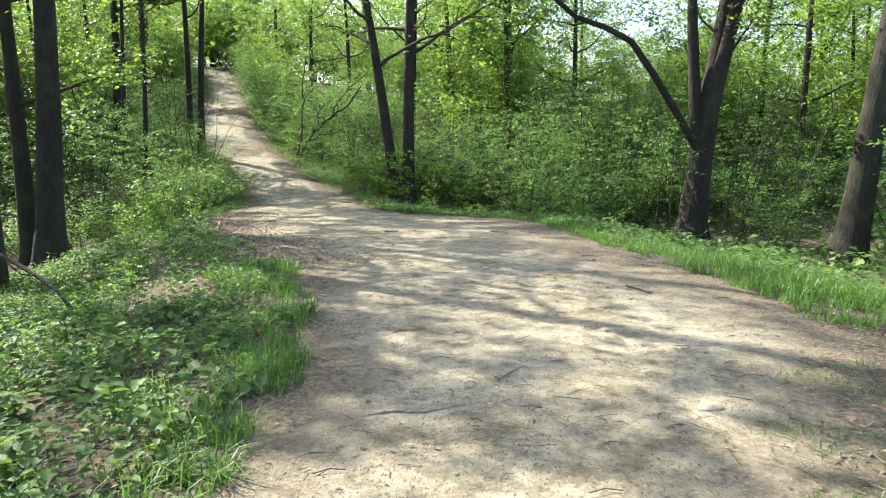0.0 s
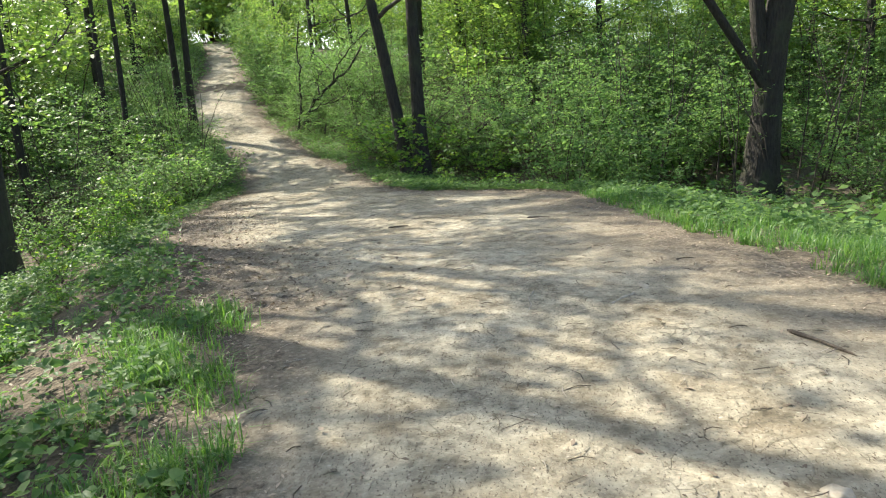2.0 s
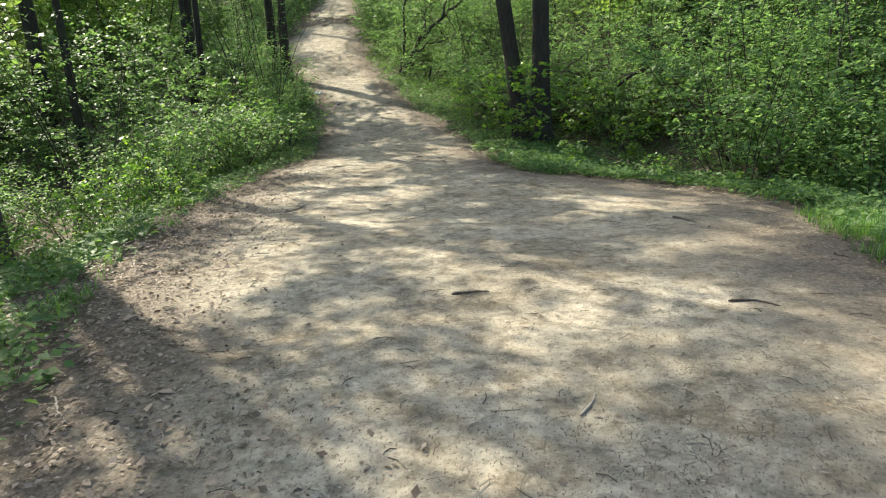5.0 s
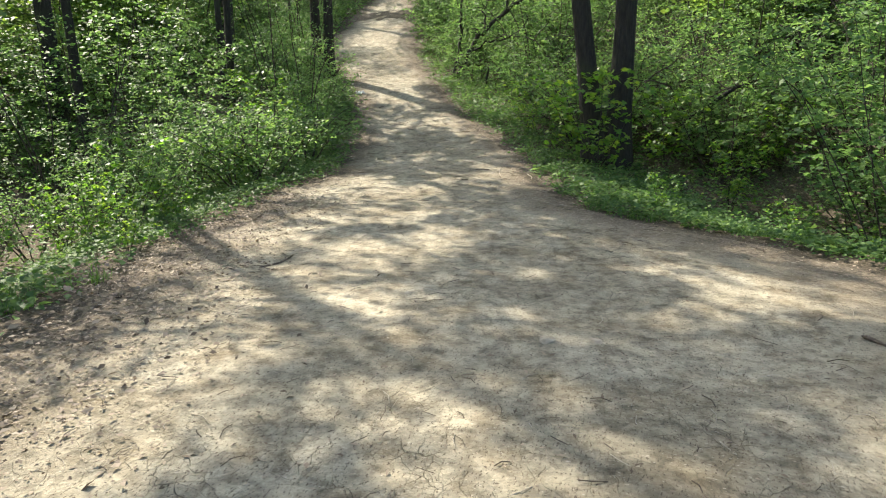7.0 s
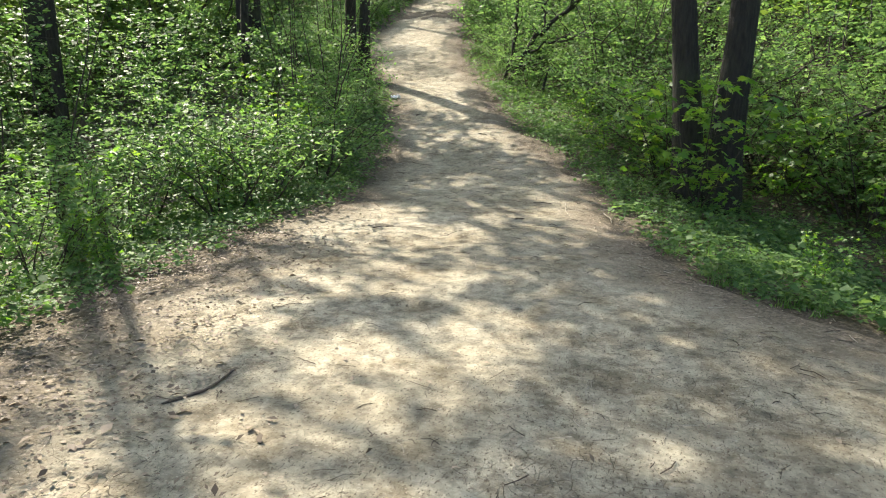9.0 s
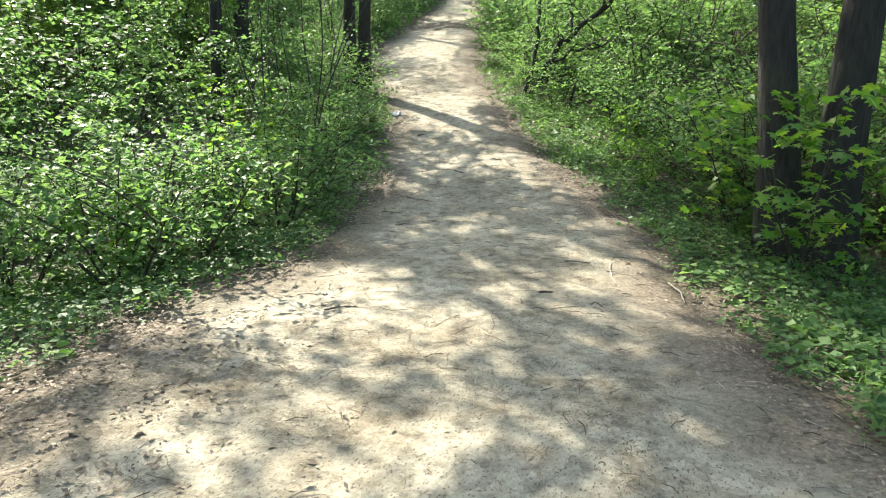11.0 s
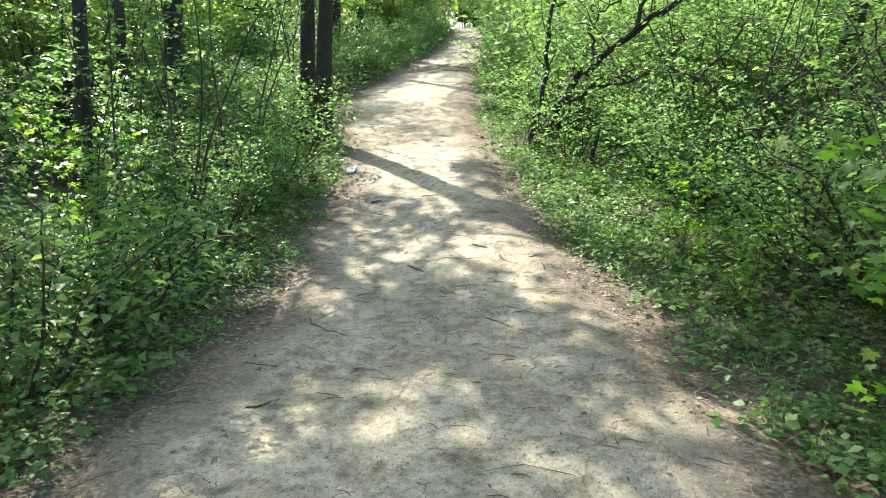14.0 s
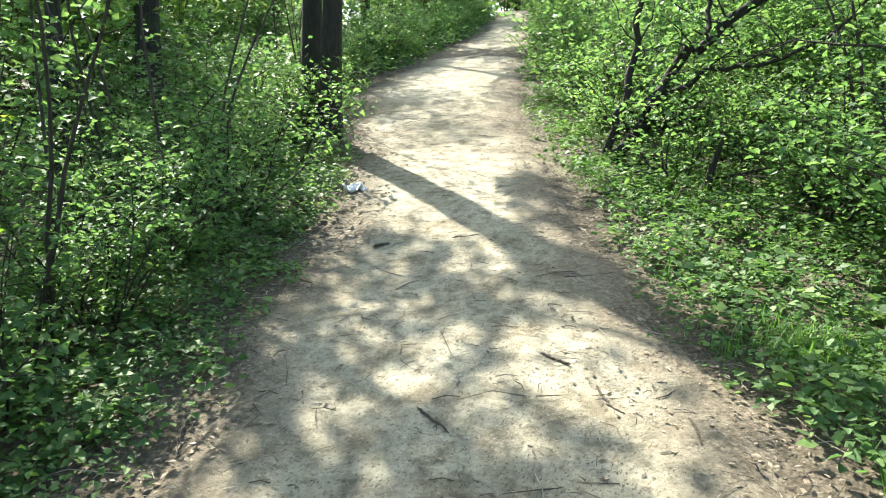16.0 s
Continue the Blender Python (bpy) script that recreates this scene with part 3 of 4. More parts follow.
spots += [(0, -6.7, 16.4, 0, 0.9), (1, -7.5, 17.4, 40, 1.0), (2, -6.4, 17.6, 90, 1.0), (0, -6.7, 18.6, 130, 0.9), (1, -7.6, 19.3, 200, 0.9), (2, -6.6, 19.8, 250, 1.1), (0, -8.3, 16.2, 300, 0.9), (1, -8.9, 17.6, 20, 0.9), (0, -7.2, 20.6, 60, 0.9), (0, -7.45, 21.9, 15, 0.9), (0, -7.85, 22.8, 140, 0.95), (0, -8.4, 23.7, 260, 0.9), (2, -8.7, 24.6, 50, 1.0), (1, -8.3, 21.6, 80, 1.0), (2, -9.6, 26.6, 90, 1.1), (0, -10.3, 26.7, 200, 0.9), (1, -10.9, 28.2, 200, 0.9), (0, -11.3, 29.6, 30, 0.9), (0, -12.9, 31.2, 130, 0.8), (1, -13.6, 33.6, 230, 1.0), (1, -14.6, 37, 70, 1.1)]
# only low growth before the gnarled shrub, and more bushes between the trees beyond the verge
spots = [(2 if np.interp(y, RY, RX) < x < np.interp(y, RY, RX) + 1.3 and 24.5 < y < 29.0 else k, x, y, a, sc) for k, x, y, a, sc in spots]
local = np.random.default_rng(8)
for _ in range(22):
    y = local.uniform(18.6, 26.5)
    x = y * local.uniform(0.16, 0.58)
    spots.append((int(local.choice([5, 6, 7, 8])), x, y, local.uniform(0, 360), local.uniform(0.8, 1.1)))
for _ in range(14):
    y = local.uniform(16.5, 25.0)
    spots.append((int(local.choice([5, 7, 7])), y * local.uniform(0.15, 0.26), y, local.uniform(0, 360), local.uniform(0.7, 1.0)))
for _ in range(26):
    y = local.uniform(19.5, 27.5)
    spots.append((int(local.choice([8, 9, 9])), y * local.uniform(0.1, 0.6), y, local.uniform(0, 360), local.uniform(0.85, 1.2)))
for y in np.arange(21.6, 32.0, 0.42):
    for off, kinds in ((2.4, (2,)), (3.3, (2, 0)), (4.4, (0, 1)), (5.7, (6, 8))) if y < 27.3 else ((1.4, (2, 0)), (2.4, (0, 1)), (3.6, (1, 3, 8)), (4.9, (6, 8, 9))):
        x = np.interp(y, RY, RX) + off + local.uniform(-0.3, 0.3)
        if local.random() < (0.8 if off < 2.5 or y > 27.3 else 0.5) and math.hypot(x + 1.27, y - 20.75) > 1.2 and math.hypot(x + 6.0, y - 27.6) > 0.8 and math.hypot(x + 5.5, y - 26.8) > 1.4:
            spots.append((int(local.choice(kinds)), x, y + local.uniform(-0.3, 0.3), local.uniform(0, 360), local.uniform(0.75, 1.05)))
for y in np.arange(31.0, 64.0, 1.15):
    spots.append((int(local.choice([1, 3, 4, 8])), np.interp(y, RY, RX) + local.uniform(1.0, 1.7), y, local.uniform(0, 360), local.uniform(0.85, 1.15)))
    spots.append((int(local.choice([1, 3, 6, 9])), np.interp(y, LY, LX) - local.uniform(1.3, 2.4), y + 0.5, local.uniform(0, 360), local.uniform(0.8, 1.1)))
planted(BUSHES, spots)

# thickets behind them
THICKETS = [bush("tall thicket of fresh green saplings", h, r, 5, c, 0.15, LEAF_CANOPY, "diamond", "thickets", "thicket", 0.1, 0.22, 0.03, 3) for h, r, c in ((4.5, 2.0, 3000), (6.5, 2.3, 3400), (3.5, 2.2, 2800))]
spots = []
ZONES = ((42, 0, 20, 24, 40, 4.5, 2.6), (36, -26, 24, 38, 58, 1.7, 3.6), (46, -26, -10, 14, 42, 6.0, 3.6), (30, -46, 10, 72, 92, -50, 5.0), (12, -18, 12, 60, 72, -50, 5.0), (8, -46, -30, 56, 72, -50, 5.0), (10, 14, 30, 14, 40, 6, 6.0))
for count, xa, xb, ya, yb, clear, gap in ZONES:
    got = 0
    for _ in range(4000):
        if got == count:
            break
        x, y = rng.uniform(xa, xb), rng.uniform(ya, yb)
        if (beside(x, y) < clear and y < 63) or (y < 26 and -15.5 < x < 0):
            continue
        if any((x - a) ** 2 + (y - b) ** 2 < gap for _, a, b, *_ in spots):
            continue
        big = 1.5 if y > 58 and not 0.14 < x / y < 0.36 else 0.7 if 0.14 < x / y < 0.34 else 1.0
        spots.append((int(rng.choice(3)), x, y, rng.uniform(0, 360), big * rng.uniform(0.85, 1.2)))
        got += 1
spots += [(k % 3, x, y, 70.0 * k, 1.25) for k, (x, y) in enumerate(((-27, 70), (-24.8, 71.5), (-22.6, 70.5), (-20.4, 71.6), (-18.2, 70), (-28.5, 68), (-26, 67.5), (-23.8, 68.3), (-30.5, 69.5), (-21.6, 67.6), (-33, 68.5), (-25.2, 74)))]
planted(THICKETS, spots)

# bare tangled shrubs on the slope, and the gnarled one at the path's bend
BARE = [bush("tangled shrub of bare dark branches with few leaves", 2.4, 2.6, 12, 420, 0.07, group="bare shrubs", name="bare_shrub", low=0.2, thick=0.026, sides=5, foot=0.6, bend=0.32)]
planted(BARE, [(0, x, y, a, sc) for x, y, a, sc in ((-2.6, 27.2, 0, 1.0), (-0.6, 25.2, 130, 0.9), (-3.8, 30.5, 250, 1.1), (0.9, 27.8, 60, 1.0), (1.8, 24.2, 200, 0.8), (-1.5, 23.2, 300, 0.75), (-0.1, 22.9, 30, 0.95), (-1.5, 25.6, 100, 0.7), (-2.2, 28.2, 170, 0.7), (-0.7, 24.6, 240, 0.8), (-0.9, 26.4, 350, 1.1))])


SAPLINGS = [bush("slim upright saplings with thin dark stems and few leaves", 4.2, 0.9, 6, 260, 0.075, group="slim saplings", name="sapling_clump", low=0.4, thick=0.02, sides=5, foot=0.45, bend=0.07)]
planted(SAPLINGS, [(0, x, y, a, sc) for x, y, a, sc in ((7.2, 17.2, 0, 1.0), (5.9, 17.3, 80, 0.8), (4.3, 18.9, 150, 1.0), (9.4, 18.0, 220, 1.1), (2.9, 20.8, 300, 0.9), (5.3, 21.5, 40, 1.1),
                                                          (-9.6, 17.4, 110, 0.9), (-8.2, 22.4, 190, 0.8), (-9.3, 24.6, 260, 0.9), (-11.6, 29.6, 330, 0.9), (-3.2, 27.0, 20, 0.9), (0.8, 24.0, 140, 1.0))])


def gnarled():
    t = thing("gnarled_shrub", "old gnarled shrub with dark twisted stems leaning over the path", "bush")
    lines = [([(0, 0, 0), (0.1, 0, 0.45), (0.2, 0, 0.9), (0.22, 0.05, 1.5), (0.34, 0, 2.2), (0.3, 0.1, 3.0), (0.45, 0.1, 4.0)], 0.05),
             ([(0.05, 0, 0), (0.3, -0.05, 0.35), (0.55, -0.1, 0.75), (0.75, -0.1, 1.15), (1.15, -0.1, 1.5), (1.7, -0.2, 1.85), (2.2, -0.2, 2.2), (2.7, -0.3, 2.9)], 0.075),
             ([(0.95, -0.1, 1.35), (0.9, 0, 1.75), (1.0, 0.05, 2.1), (1.35, 0.1, 2.3)], 0.03), ([(1.5, -0.15, 1.72), (1.8, -0.4, 2.3), (2.3, -0.5, 2.9), (2.9, -0.6, 3.3)], 0.035),
             ([(0.6, -0.1, 0.8), (1.1, -0.3, 1.0), (1.7, -0.5, 1.1), (2.3, -0.7, 1.5)], 0.03)]
    tips = []
    for pts, r in lines:
        pts = np.array(pts, float)
        t5 = np.linspace(0, len(pts) - 1, 3 * len(pts))
        pts = np.stack([np.interp(t5, np.arange(len(pts)), pts[:, c]) for c in range(3)], -1)
        pts[1:] += rng.normal(0, 0.03, (len(pts) - 1, 3))
        wood = Tubes().add(pts, np.linspace(r, r * 0.4, len(pts)), 7, 0.06)
        for k in range(3, len(pts), 2):
            for _ in range(2):
                tw = wander(pts[k], (rng.normal() + 0.3, rng.normal(), 0.5), 0.8, 5, 0.35)
                wood.add(tw, np.linspace(0.011, 0.003, 6), 3)
                tips.append(tw)
        part("stem", wood.mesh("stem", BARK), t)
    pts = crown_points(tips, 5, 0.09)
    part("foliage", leaves("foliage", pts, rng.uniform(0.05, 0.09, len(pts)), LEAF_BUSH), t)
    stand(t, -6.02, 27.6)


gnarled()


def maple(label, height, radius, count, size):
    t = thing("maple_sapling", label, "sapling", "maple saplings")
    tips = []
    for s in range(5):
        a = s * 2.4
        line = wander((0, 0, 0), (radius * math.cos(a) * 0.8, radius * math.sin(a) * 0.8, height * rng.uniform(0.6, 1)), height, 8, 0.08)
        stem = part("stem", Tubes().add(line, np.linspace(0.012, 0.004, 9), 5).mesh("stem", BARK_DARK), t)
        for k in range(2, 9):
            tw = wander(line[k], (rng.normal(), rng.normal(), 0.1), radius * 0.6, 3, 0.15)
            part("twig", Tubes().add(tw, np.linspace(0.005, 0.002, 4), 3).mesh("twig", BARK_DARK), stem)
            tips.append(tw)
    pts = crown_points(tips, count / (len(tips) * 3), 0.1)
    part("foliage", leaves("foliage", pts, rng.uniform(0.6, 1.3, len(pts)) * size, LEAF_MAPLE, droop=0.5, tilt=0.3, shape="lobed"), t)
    return t


MAPLES = [maple("young maple with broad bright green lobed leaves", 1.9, 0.7, 420, 0.11)]
planted(MAPLES, [(0, x, y, a, sc) for x, y, a, sc in ((-1.35, 20.05, 0, 0.85), (-0.3, 21.0, 190, 0.85), (-1.9, 21.4, 250, 0.95), (0.6, 19.2, 40, 0.6), (-6.3, 14.6, 20, 0.5), (-7.0, 16.0, 120, 0.7),
                                                        (-6.9, 19.5, 300, 0.75), (-9.2, 22.2, 160, 0.9), (1.6, 21.5, 210, 0.8), (-3.4, 23.8, 10, 0.5), (-7.4, 21.2, 70, 0.6),
                                                        (-4.9, 11.4, 30, 0.3), (-5.5, 12.6, 80, 0.42), (-5.2, 13.9, 150, 0.36), (-6.3, 12.2, 220, 0.45), (-4.0, 8.8, 290, 0.3), (-3.5, 7.2, 10, 0.26), (-4.7, 9.9, 60, 0.38),
                                                        (-7.1, 14.9, 130, 0.5), (-5.9, 15.4, 200, 0.34), (-2.7, 4.6, 270, 0.22), (-3.2, 5.9, 340, 0.24), (-6.8, 17.9, 20, 0.5), (-0.4, 17.4, 100, 0.3), (0.9, 16.6, 170, 0.3), (1.9, 16.9, 240, 0.4), (-2.9, 22.6, 310, 0.4))])


# ---- low plants, grass and litter ----
def scatter(n, dens, ylo=-1.0, yhi=34.0, reach=7.0):
    """Random places beside the path, kept with a chance that falls with the way out."""
    y = rng.uniform(ylo, yhi, n)
    left = rng.random(n) < 0.5
    off = rng.uniform(-0.9, reach, n)
    x = np.where(left, np.interp(y, LY, LX) - off, np.interp(y, RY, RX) + off)
    keep = rng.random(n) < dens(x, y, off, left)
    return x[keep], y[keep]


def patchy(x, y, s=1.0):
    return 0.5 + 0.5 * np.sin(x * 1.7 * s + 2 * np.sin(y * 0.9 * s)) * np.cos(y * 1.3 * s + x * 0.6 * s)


def herb_patch(label, count, dens, ylo, yhi, reach, size, height, per=(5, 11), spread=0.07, shape="diamond"):
    """Small herbs in tufts, each a handful of leaves on a common foot."""
    x, y = scatter(count, dens, ylo, yhi, reach)
    n = rng.integers(per[0], per[1], len(x))
    h = np.repeat(rng.gamma(3.0, height / 3, len(x)), n)
    px, py = np.repeat(x, n) + rng.normal(0, spread, n.sum()), np.repeat(y, n) + rng.normal(0, spread, n.sum())
    pts = np.stack([px, py, land(px, py) + 0.015 + h * rng.uniform(0.5, 1.0, n.sum())], -1)
    sizes = np.repeat(rng.gamma(7.0, size / 7, len(x)), n).clip(size * 0.5, size * 1.8) * rng.uniform(0.75, 1.2, n.sum())
    tagged(new("ground_cover", leaves("ground_cover", pts, sizes, LEAF_HERB, droop=0.1, tilt=0.38, width=0.75, shape=shape)), label, "ground cover", kind="stuff")


def build_herbs():
    herb_patch("low green herbs and ivy on the bank by the path", 46000, lambda x, y, o, l: l * np.clip(o * 2, 0, 1) * np.where((y > 5.5) & (o < 1.6), 0.3, 1.0) * (0.3 + 0.7 * patchy(x, y, 2.3) ** 1.5), -2, 13, 6, 0.05, 0.1, shape="ovate")
    herb_patch("dense low herbs along the shaded path edges", 42000, lambda x, y, o, l: np.where(l & (y < 17), 0.35, 1.0) * np.clip(o * 2.5, 0, 1) * np.exp(-(o / 3.4) ** 2) * (0.6 + 0.4 * patchy(x, y, 1.6)), 9, 33, 6, 0.052, 0.1)
    herb_patch("taller green herbs behind the grass verge", 16000, lambda x, y, o, l: (~l) * np.clip(o - 1.0, 0, 1), 0, 19, 9, 0.06, 0.14, (4, 8), 0.1)
    herb_patch("small green herbs and ivy close to the path", 15000, lambda x, y, o, l: np.clip((o + 0.1) * 2.0, 0, 1) * (0.5 + 0.5 * patchy(x, y, 2.1)), 14, 27.5, 2.4, 0.038, 0.08, shape="ovate")
    x, y = scatter(14000, lambda x, y, o, l: np.clip(o * 1.8, 0, 1) * 0.9, 33.0, 62.0, 6.0)
    n = rng.integers(3, 6, len(x))
    px, py = np.repeat(x, n) + rng.normal(0, 0.2, n.sum()), np.repeat(y, n) + rng.normal(0, 0.2, n.sum())
    pts = np.stack([px, py, land(px, py) + rng.uniform(0.02, 0.5, n.sum())], -1)
    tagged(new("ground_cover", leaves("ground_cover", pts, rng.uniform(0.1, 0.2, len(pts)), LEAF_HERB, droop=0.1, tilt=0.4, width=0.75, shape="diamond")),
           "low green plants along the upper path", "ground cover", kind="stuff")


def build_slope_plants():
    n = 34000
    x, y = rng.uniform(2, 30, n), rng.uniform(9, 52, n)
    keep = (beside(x, y) > 3.0) & (rng.random(n) < 0.4 + 0.6 * patchy(x, y, 0.6))
    x, y = x[keep], y[keep]
    pts = np.stack([x, y, land(x, y) + rng.uniform(0.02, 0.45, len(x))], -1)
    tagged(new("ground_cover", leaves("ground_cover", pts, rng.uniform(0.12, 0.26, len(pts)), LEAF_HERB, droop=0.1, tilt=0.5, width=0.6, shape="diamond")),
           "sunlit green undergrowth on the open slope", "ground cover", kind="stuff")


def blades(name, x, y, height, width, label):
    n = len(x)
    z = land(x, y) - 0.01
    az = rng.uniform(0, 2 * np.pi, n)
    lean = rng.gamma(3.0, 0.25, n).clip(0.15, 1.6)
    h = height * rng.gamma(5.0, 0.17, n).clip(0.35, 1.7)
    d = np.stack([np.cos(az), np.sin(az), np.zeros(n)], -1)
    s = np.stack([-np.sin(az), np.cos(az), np.zeros(n)], -1) * width
    b = np.stack([x, y, z], -1)
    up = np.array([0, 0, 1.0])
    mid = b + d * (lean * h * 0.32)[:, None] + up * (h * 0.62 * (1 - 0.12 * lean))[:, None]
    tip = b + d * (lean * h)[:, None] + up * (h * (1 - 0.42 * lean).clip(0.3, 1))[:, None]
    v = np.stack([b - s, b + s, mid + s * 0.8, mid - s * 0.8, tip + s * 0.08, tip - s * 0.08], 1).reshape(-1, 3)
    q = (np.arange(n)[:, None, None] * 6 + np.array([(0, 1, 2, 3), (3, 2, 4, 5)])[None]).reshape(-1, 4)
    tagged(new(name, mesh_of(name, v, q, GRASS, False)), label, "grass", kind="stuff")


def build_grass():
    px, py = [], []
    for count, ylo, yhi, left, lo, hi, power in ((900, 0.3, 7.2, True, -0.15, 0.7, 1.9), (500, 0.3, 10.5, True, 0.4, 3.2, 3.0), (1900, 4.6, 13.5, False, -0.1, 1.6, 1.0), (260, 13, 18.5, False, 0.1, 1.8, 2.5), (420, 19, 31, False, 0.2, 1.9, 3.0), (260, 9, 13, True, 0.1, 1.2, 3.0)):
        y = rng.uniform(ylo, yhi, count * 2)
        off = rng.uniform(lo, hi, count * 2)
        x = np.interp(y, LY, LX) - off if left else np.interp(y, RY, RX) + off
        keep = rng.random(count * 2) < patchy(x, y, 2.2) ** power
        n = rng.integers(6, 26, keep.sum())
        px.append(np.repeat(x[keep], n) + rng.normal(0, 0.035, n.sum()))
        py.append(np.repeat(y[keep], n) + rng.normal(0, 0.035, n.sum()))
    blades("grass", np.concatenate(px), np.concatenate(py), 0.13, 0.0034, "fresh green grass in tufts along the verges")
    y = rng.uniform(1.8, 5.0, 900)
    x = np.interp(y, RY, RX) + rng.uniform(-0.55, 1.2, 900)
    keep = patchy(x, y, 2.6) > 0.62
    n = rng.integers(8, 26, keep.sum())
    blades("grass", np.repeat(x[keep], n) + rng.normal(0, 0.05, n.sum()), np.repeat(y[keep], n) + rng.normal(0, 0.05, n.sum()), 0.055, 0.0028, "short thin grass in patches on bare soil")
    tx, ty = rng.normal(-4.0, 0.14, 900), rng.normal(24.05, 0.1, 900)
    blades("grass", tx, ty, 0.16, 0.0025, "thick tuft of dark green grass beside the path")


def build_litter():
    x, y = scatter(40000, lambda x, y, o, l: np.clip(1.0 - np.abs(o - 0.15) / 1.3, 0.12, 1) * 0.9, reach=4.0)
    pts = np.stack([x, y, land(x, y) + rng.uniform(0.012, 0.035, len(x))], -1)
    tagged(new("leaf_litter", leaves("leaf_litter", pts, rng.uniform(0.015, 0.045, len(pts)), DRY_LEAF, droop=0.0, tilt=0.22, width=0.6, shape="diamond")),
           "dry brown leaves scattered along the path edges", "leaf litter", kind="stuff")
    yy = rng.uniform(7, 17, 15000)
    xx = np.interp(yy, LY, LX) + rng.normal(0.35, 0.55, len(yy))
    pts = np.stack([xx, yy, land(xx, yy) + rng.uniform(0.02, 0.04, len(xx))], -1)
    tagged(new("leaf_litter", leaves("leaf_litter", pts, rng.gamma(4.0, 0.0062, len(pts)), DRY_LEAF, droop=0.0, tilt=0.35, width=0.55, shape="diamond")),
           "brown leaf litter heaped along the shoulder of the path", "leaf litter", kind="stuff")
    yy = rng.uniform(0, 30, 36000)
    L, R = np.interp(yy, LY, LX), np.interp(yy, RY, RX)
    xx = L + (R - L) * rng.beta(0.75, 0.75, len(yy))
    pts = np.stack([xx, yy, land(xx, yy) + rng.uniform(0.02, 0.027, len(xx))], -1)
    tagged(new("leaf_litter", leaves("leaf_litter", pts, rng.gamma(3.0, 0.0055, len(pts)), DRY_LEAF, droop=0.0, tilt=0.12, width=0.4, shape="diamond")),
           "crumbs of dry leaf and bark strewn over the clay", "leaf litter", kind="stuff")
    tubes, dark = Tubes(), Tubes()
    for _ in range(4000):
        yy = rng.uniform(1, 30)
        L, R = np.interp(yy, LY, LX), np.interp(yy, RY, RX)
        xx = rng.uniform(L - 0.6, R + 0.6)
        a, ln = rng.uniform(0, 6.28), rng.uniform(0.03, 0.14)
        zz = float(land(xx, yy)) + 0.026
        line = np.array([(xx, yy, zz), (xx + ln * .5 * math.cos(a), yy + ln * .5 * math.sin(a), zz + 0.006), (xx + ln * math.cos(a + .2), yy + ln * math.sin(a + .2), zz)])
        (tubes if rng.random() < 0.45 else dark).add(line, np.full(3, rng.uniform(0.001, 0.003)), 3)
    local = np.random.default_rng(5)
    for _ in range(650):
        yy = local.uniform(17, 27)
        L, R = np.interp(yy, LY, LX), np.interp(yy, RY, RX)
        xx = local.uniform(L - 0.5, R + 0.7)
        a, ln = local.uniform(0, 6.28), local.gamma(3.0, 0.045)
        b = a + local.normal(0, 0.5)
        xs = np.array([xx, xx + ln * .5 * math.cos(a), xx + ln * .5 * (math.cos(a) + math.cos(b))])
        ye = np.array([yy, yy + ln * .5 * math.sin(a), yy + ln * .5 * (math.sin(a) + math.sin(b))])
        line = np.stack([xs, ye, land(xs, ye) + np.array([0.024, 0.03, 0.024])], -1)
        (tubes if local.random() < 0.4 else dark).add(line, local.uniform(0.0012, 0.0034) * np.array([1.0, 0.9, 0.5]), 4)
    tagged(new("twigs", tubes.mesh("twigs", STICK)), "pale bits of twig strewn over the path", "twigs", kind="stuff")
    tagged(new("twigs", dark.mesh("twigs", STICK_DARK)), "dark bits of twig strewn over the path", "twigs", kind="stuff")


build_herbs()
build_slope_plants()
build_grass()
build_litter()


# ---- far wood ----
def build_far_wood():
    out = []
    for _ in range(300):
        a = rng.uniform(-2.0, 2.0)
        r = rng.uniform(48, 110)
        cx, cy = r * math.sin(a) * 0.9, 12 + r * math.cos(a)
        if cy < 40 and abs(cx) < 26:
            continue
        if 0.14 < math.atan2(cx, cy) < 0.36:
            continue
        h = rng.uniform(7, 14)
        base = float(land(cx, cy))
        n = 260
        p = rng.normal(size=(n, 3)) * np.array([2.4, 2.4, 0.3 * h]) + np.array([cx, cy, base + 0.5 * h])
        out.append(p[p[:, 2] > base])
    pts = np.concatenate(out)
    tagged(new("far_wood", leaves("far_wood", pts, rng.uniform(0.4, 0.75, len(pts)), LEAF_CANOPY, shape="diamond", width=0.8)),
           "distant sunlit green woodland on the slope", "woods", kind="stuff")


build_far_wood()


# ---- loose things on the path ----
def fallen_stick(label, pts, r, mat, forks=()):
    t = thing("stick", label, "stick", "fallen sticks")
    def lying(line, size):
        line = np.array(line, float)
        u = np.linspace(0, len(line) - 1, 5 * len(line))
        x, y = (np.interp(u, np.arange(len(line)), line[:, c]) for c in (0, 1))
        x, y = x + np.cumsum(rng.normal(0, 0.003, len(u))), y + np.cumsum(rng.normal(0, 0.003, len(u)))
        fat = size * (1 - 0.45 * np.linspace(0, 1, len(u))) * (1 + 0.12 * rng.normal(size=len(u)))
        fat[0] *= 0.4
        fat[-1] *= 0.25
        return np.stack([x, y, land(x, y) + 0.02 + 0.6 * size], -1), fat
    part("wood", Tubes().add(*lying(pts, r), 7, 0.08).mesh("wood", mat), t)
    for f in forks:
        part("side_twig", Tubes().add(*lying(f, r * 0.6), 6, 0.08).mesh("side_twig", mat), t)
    return t


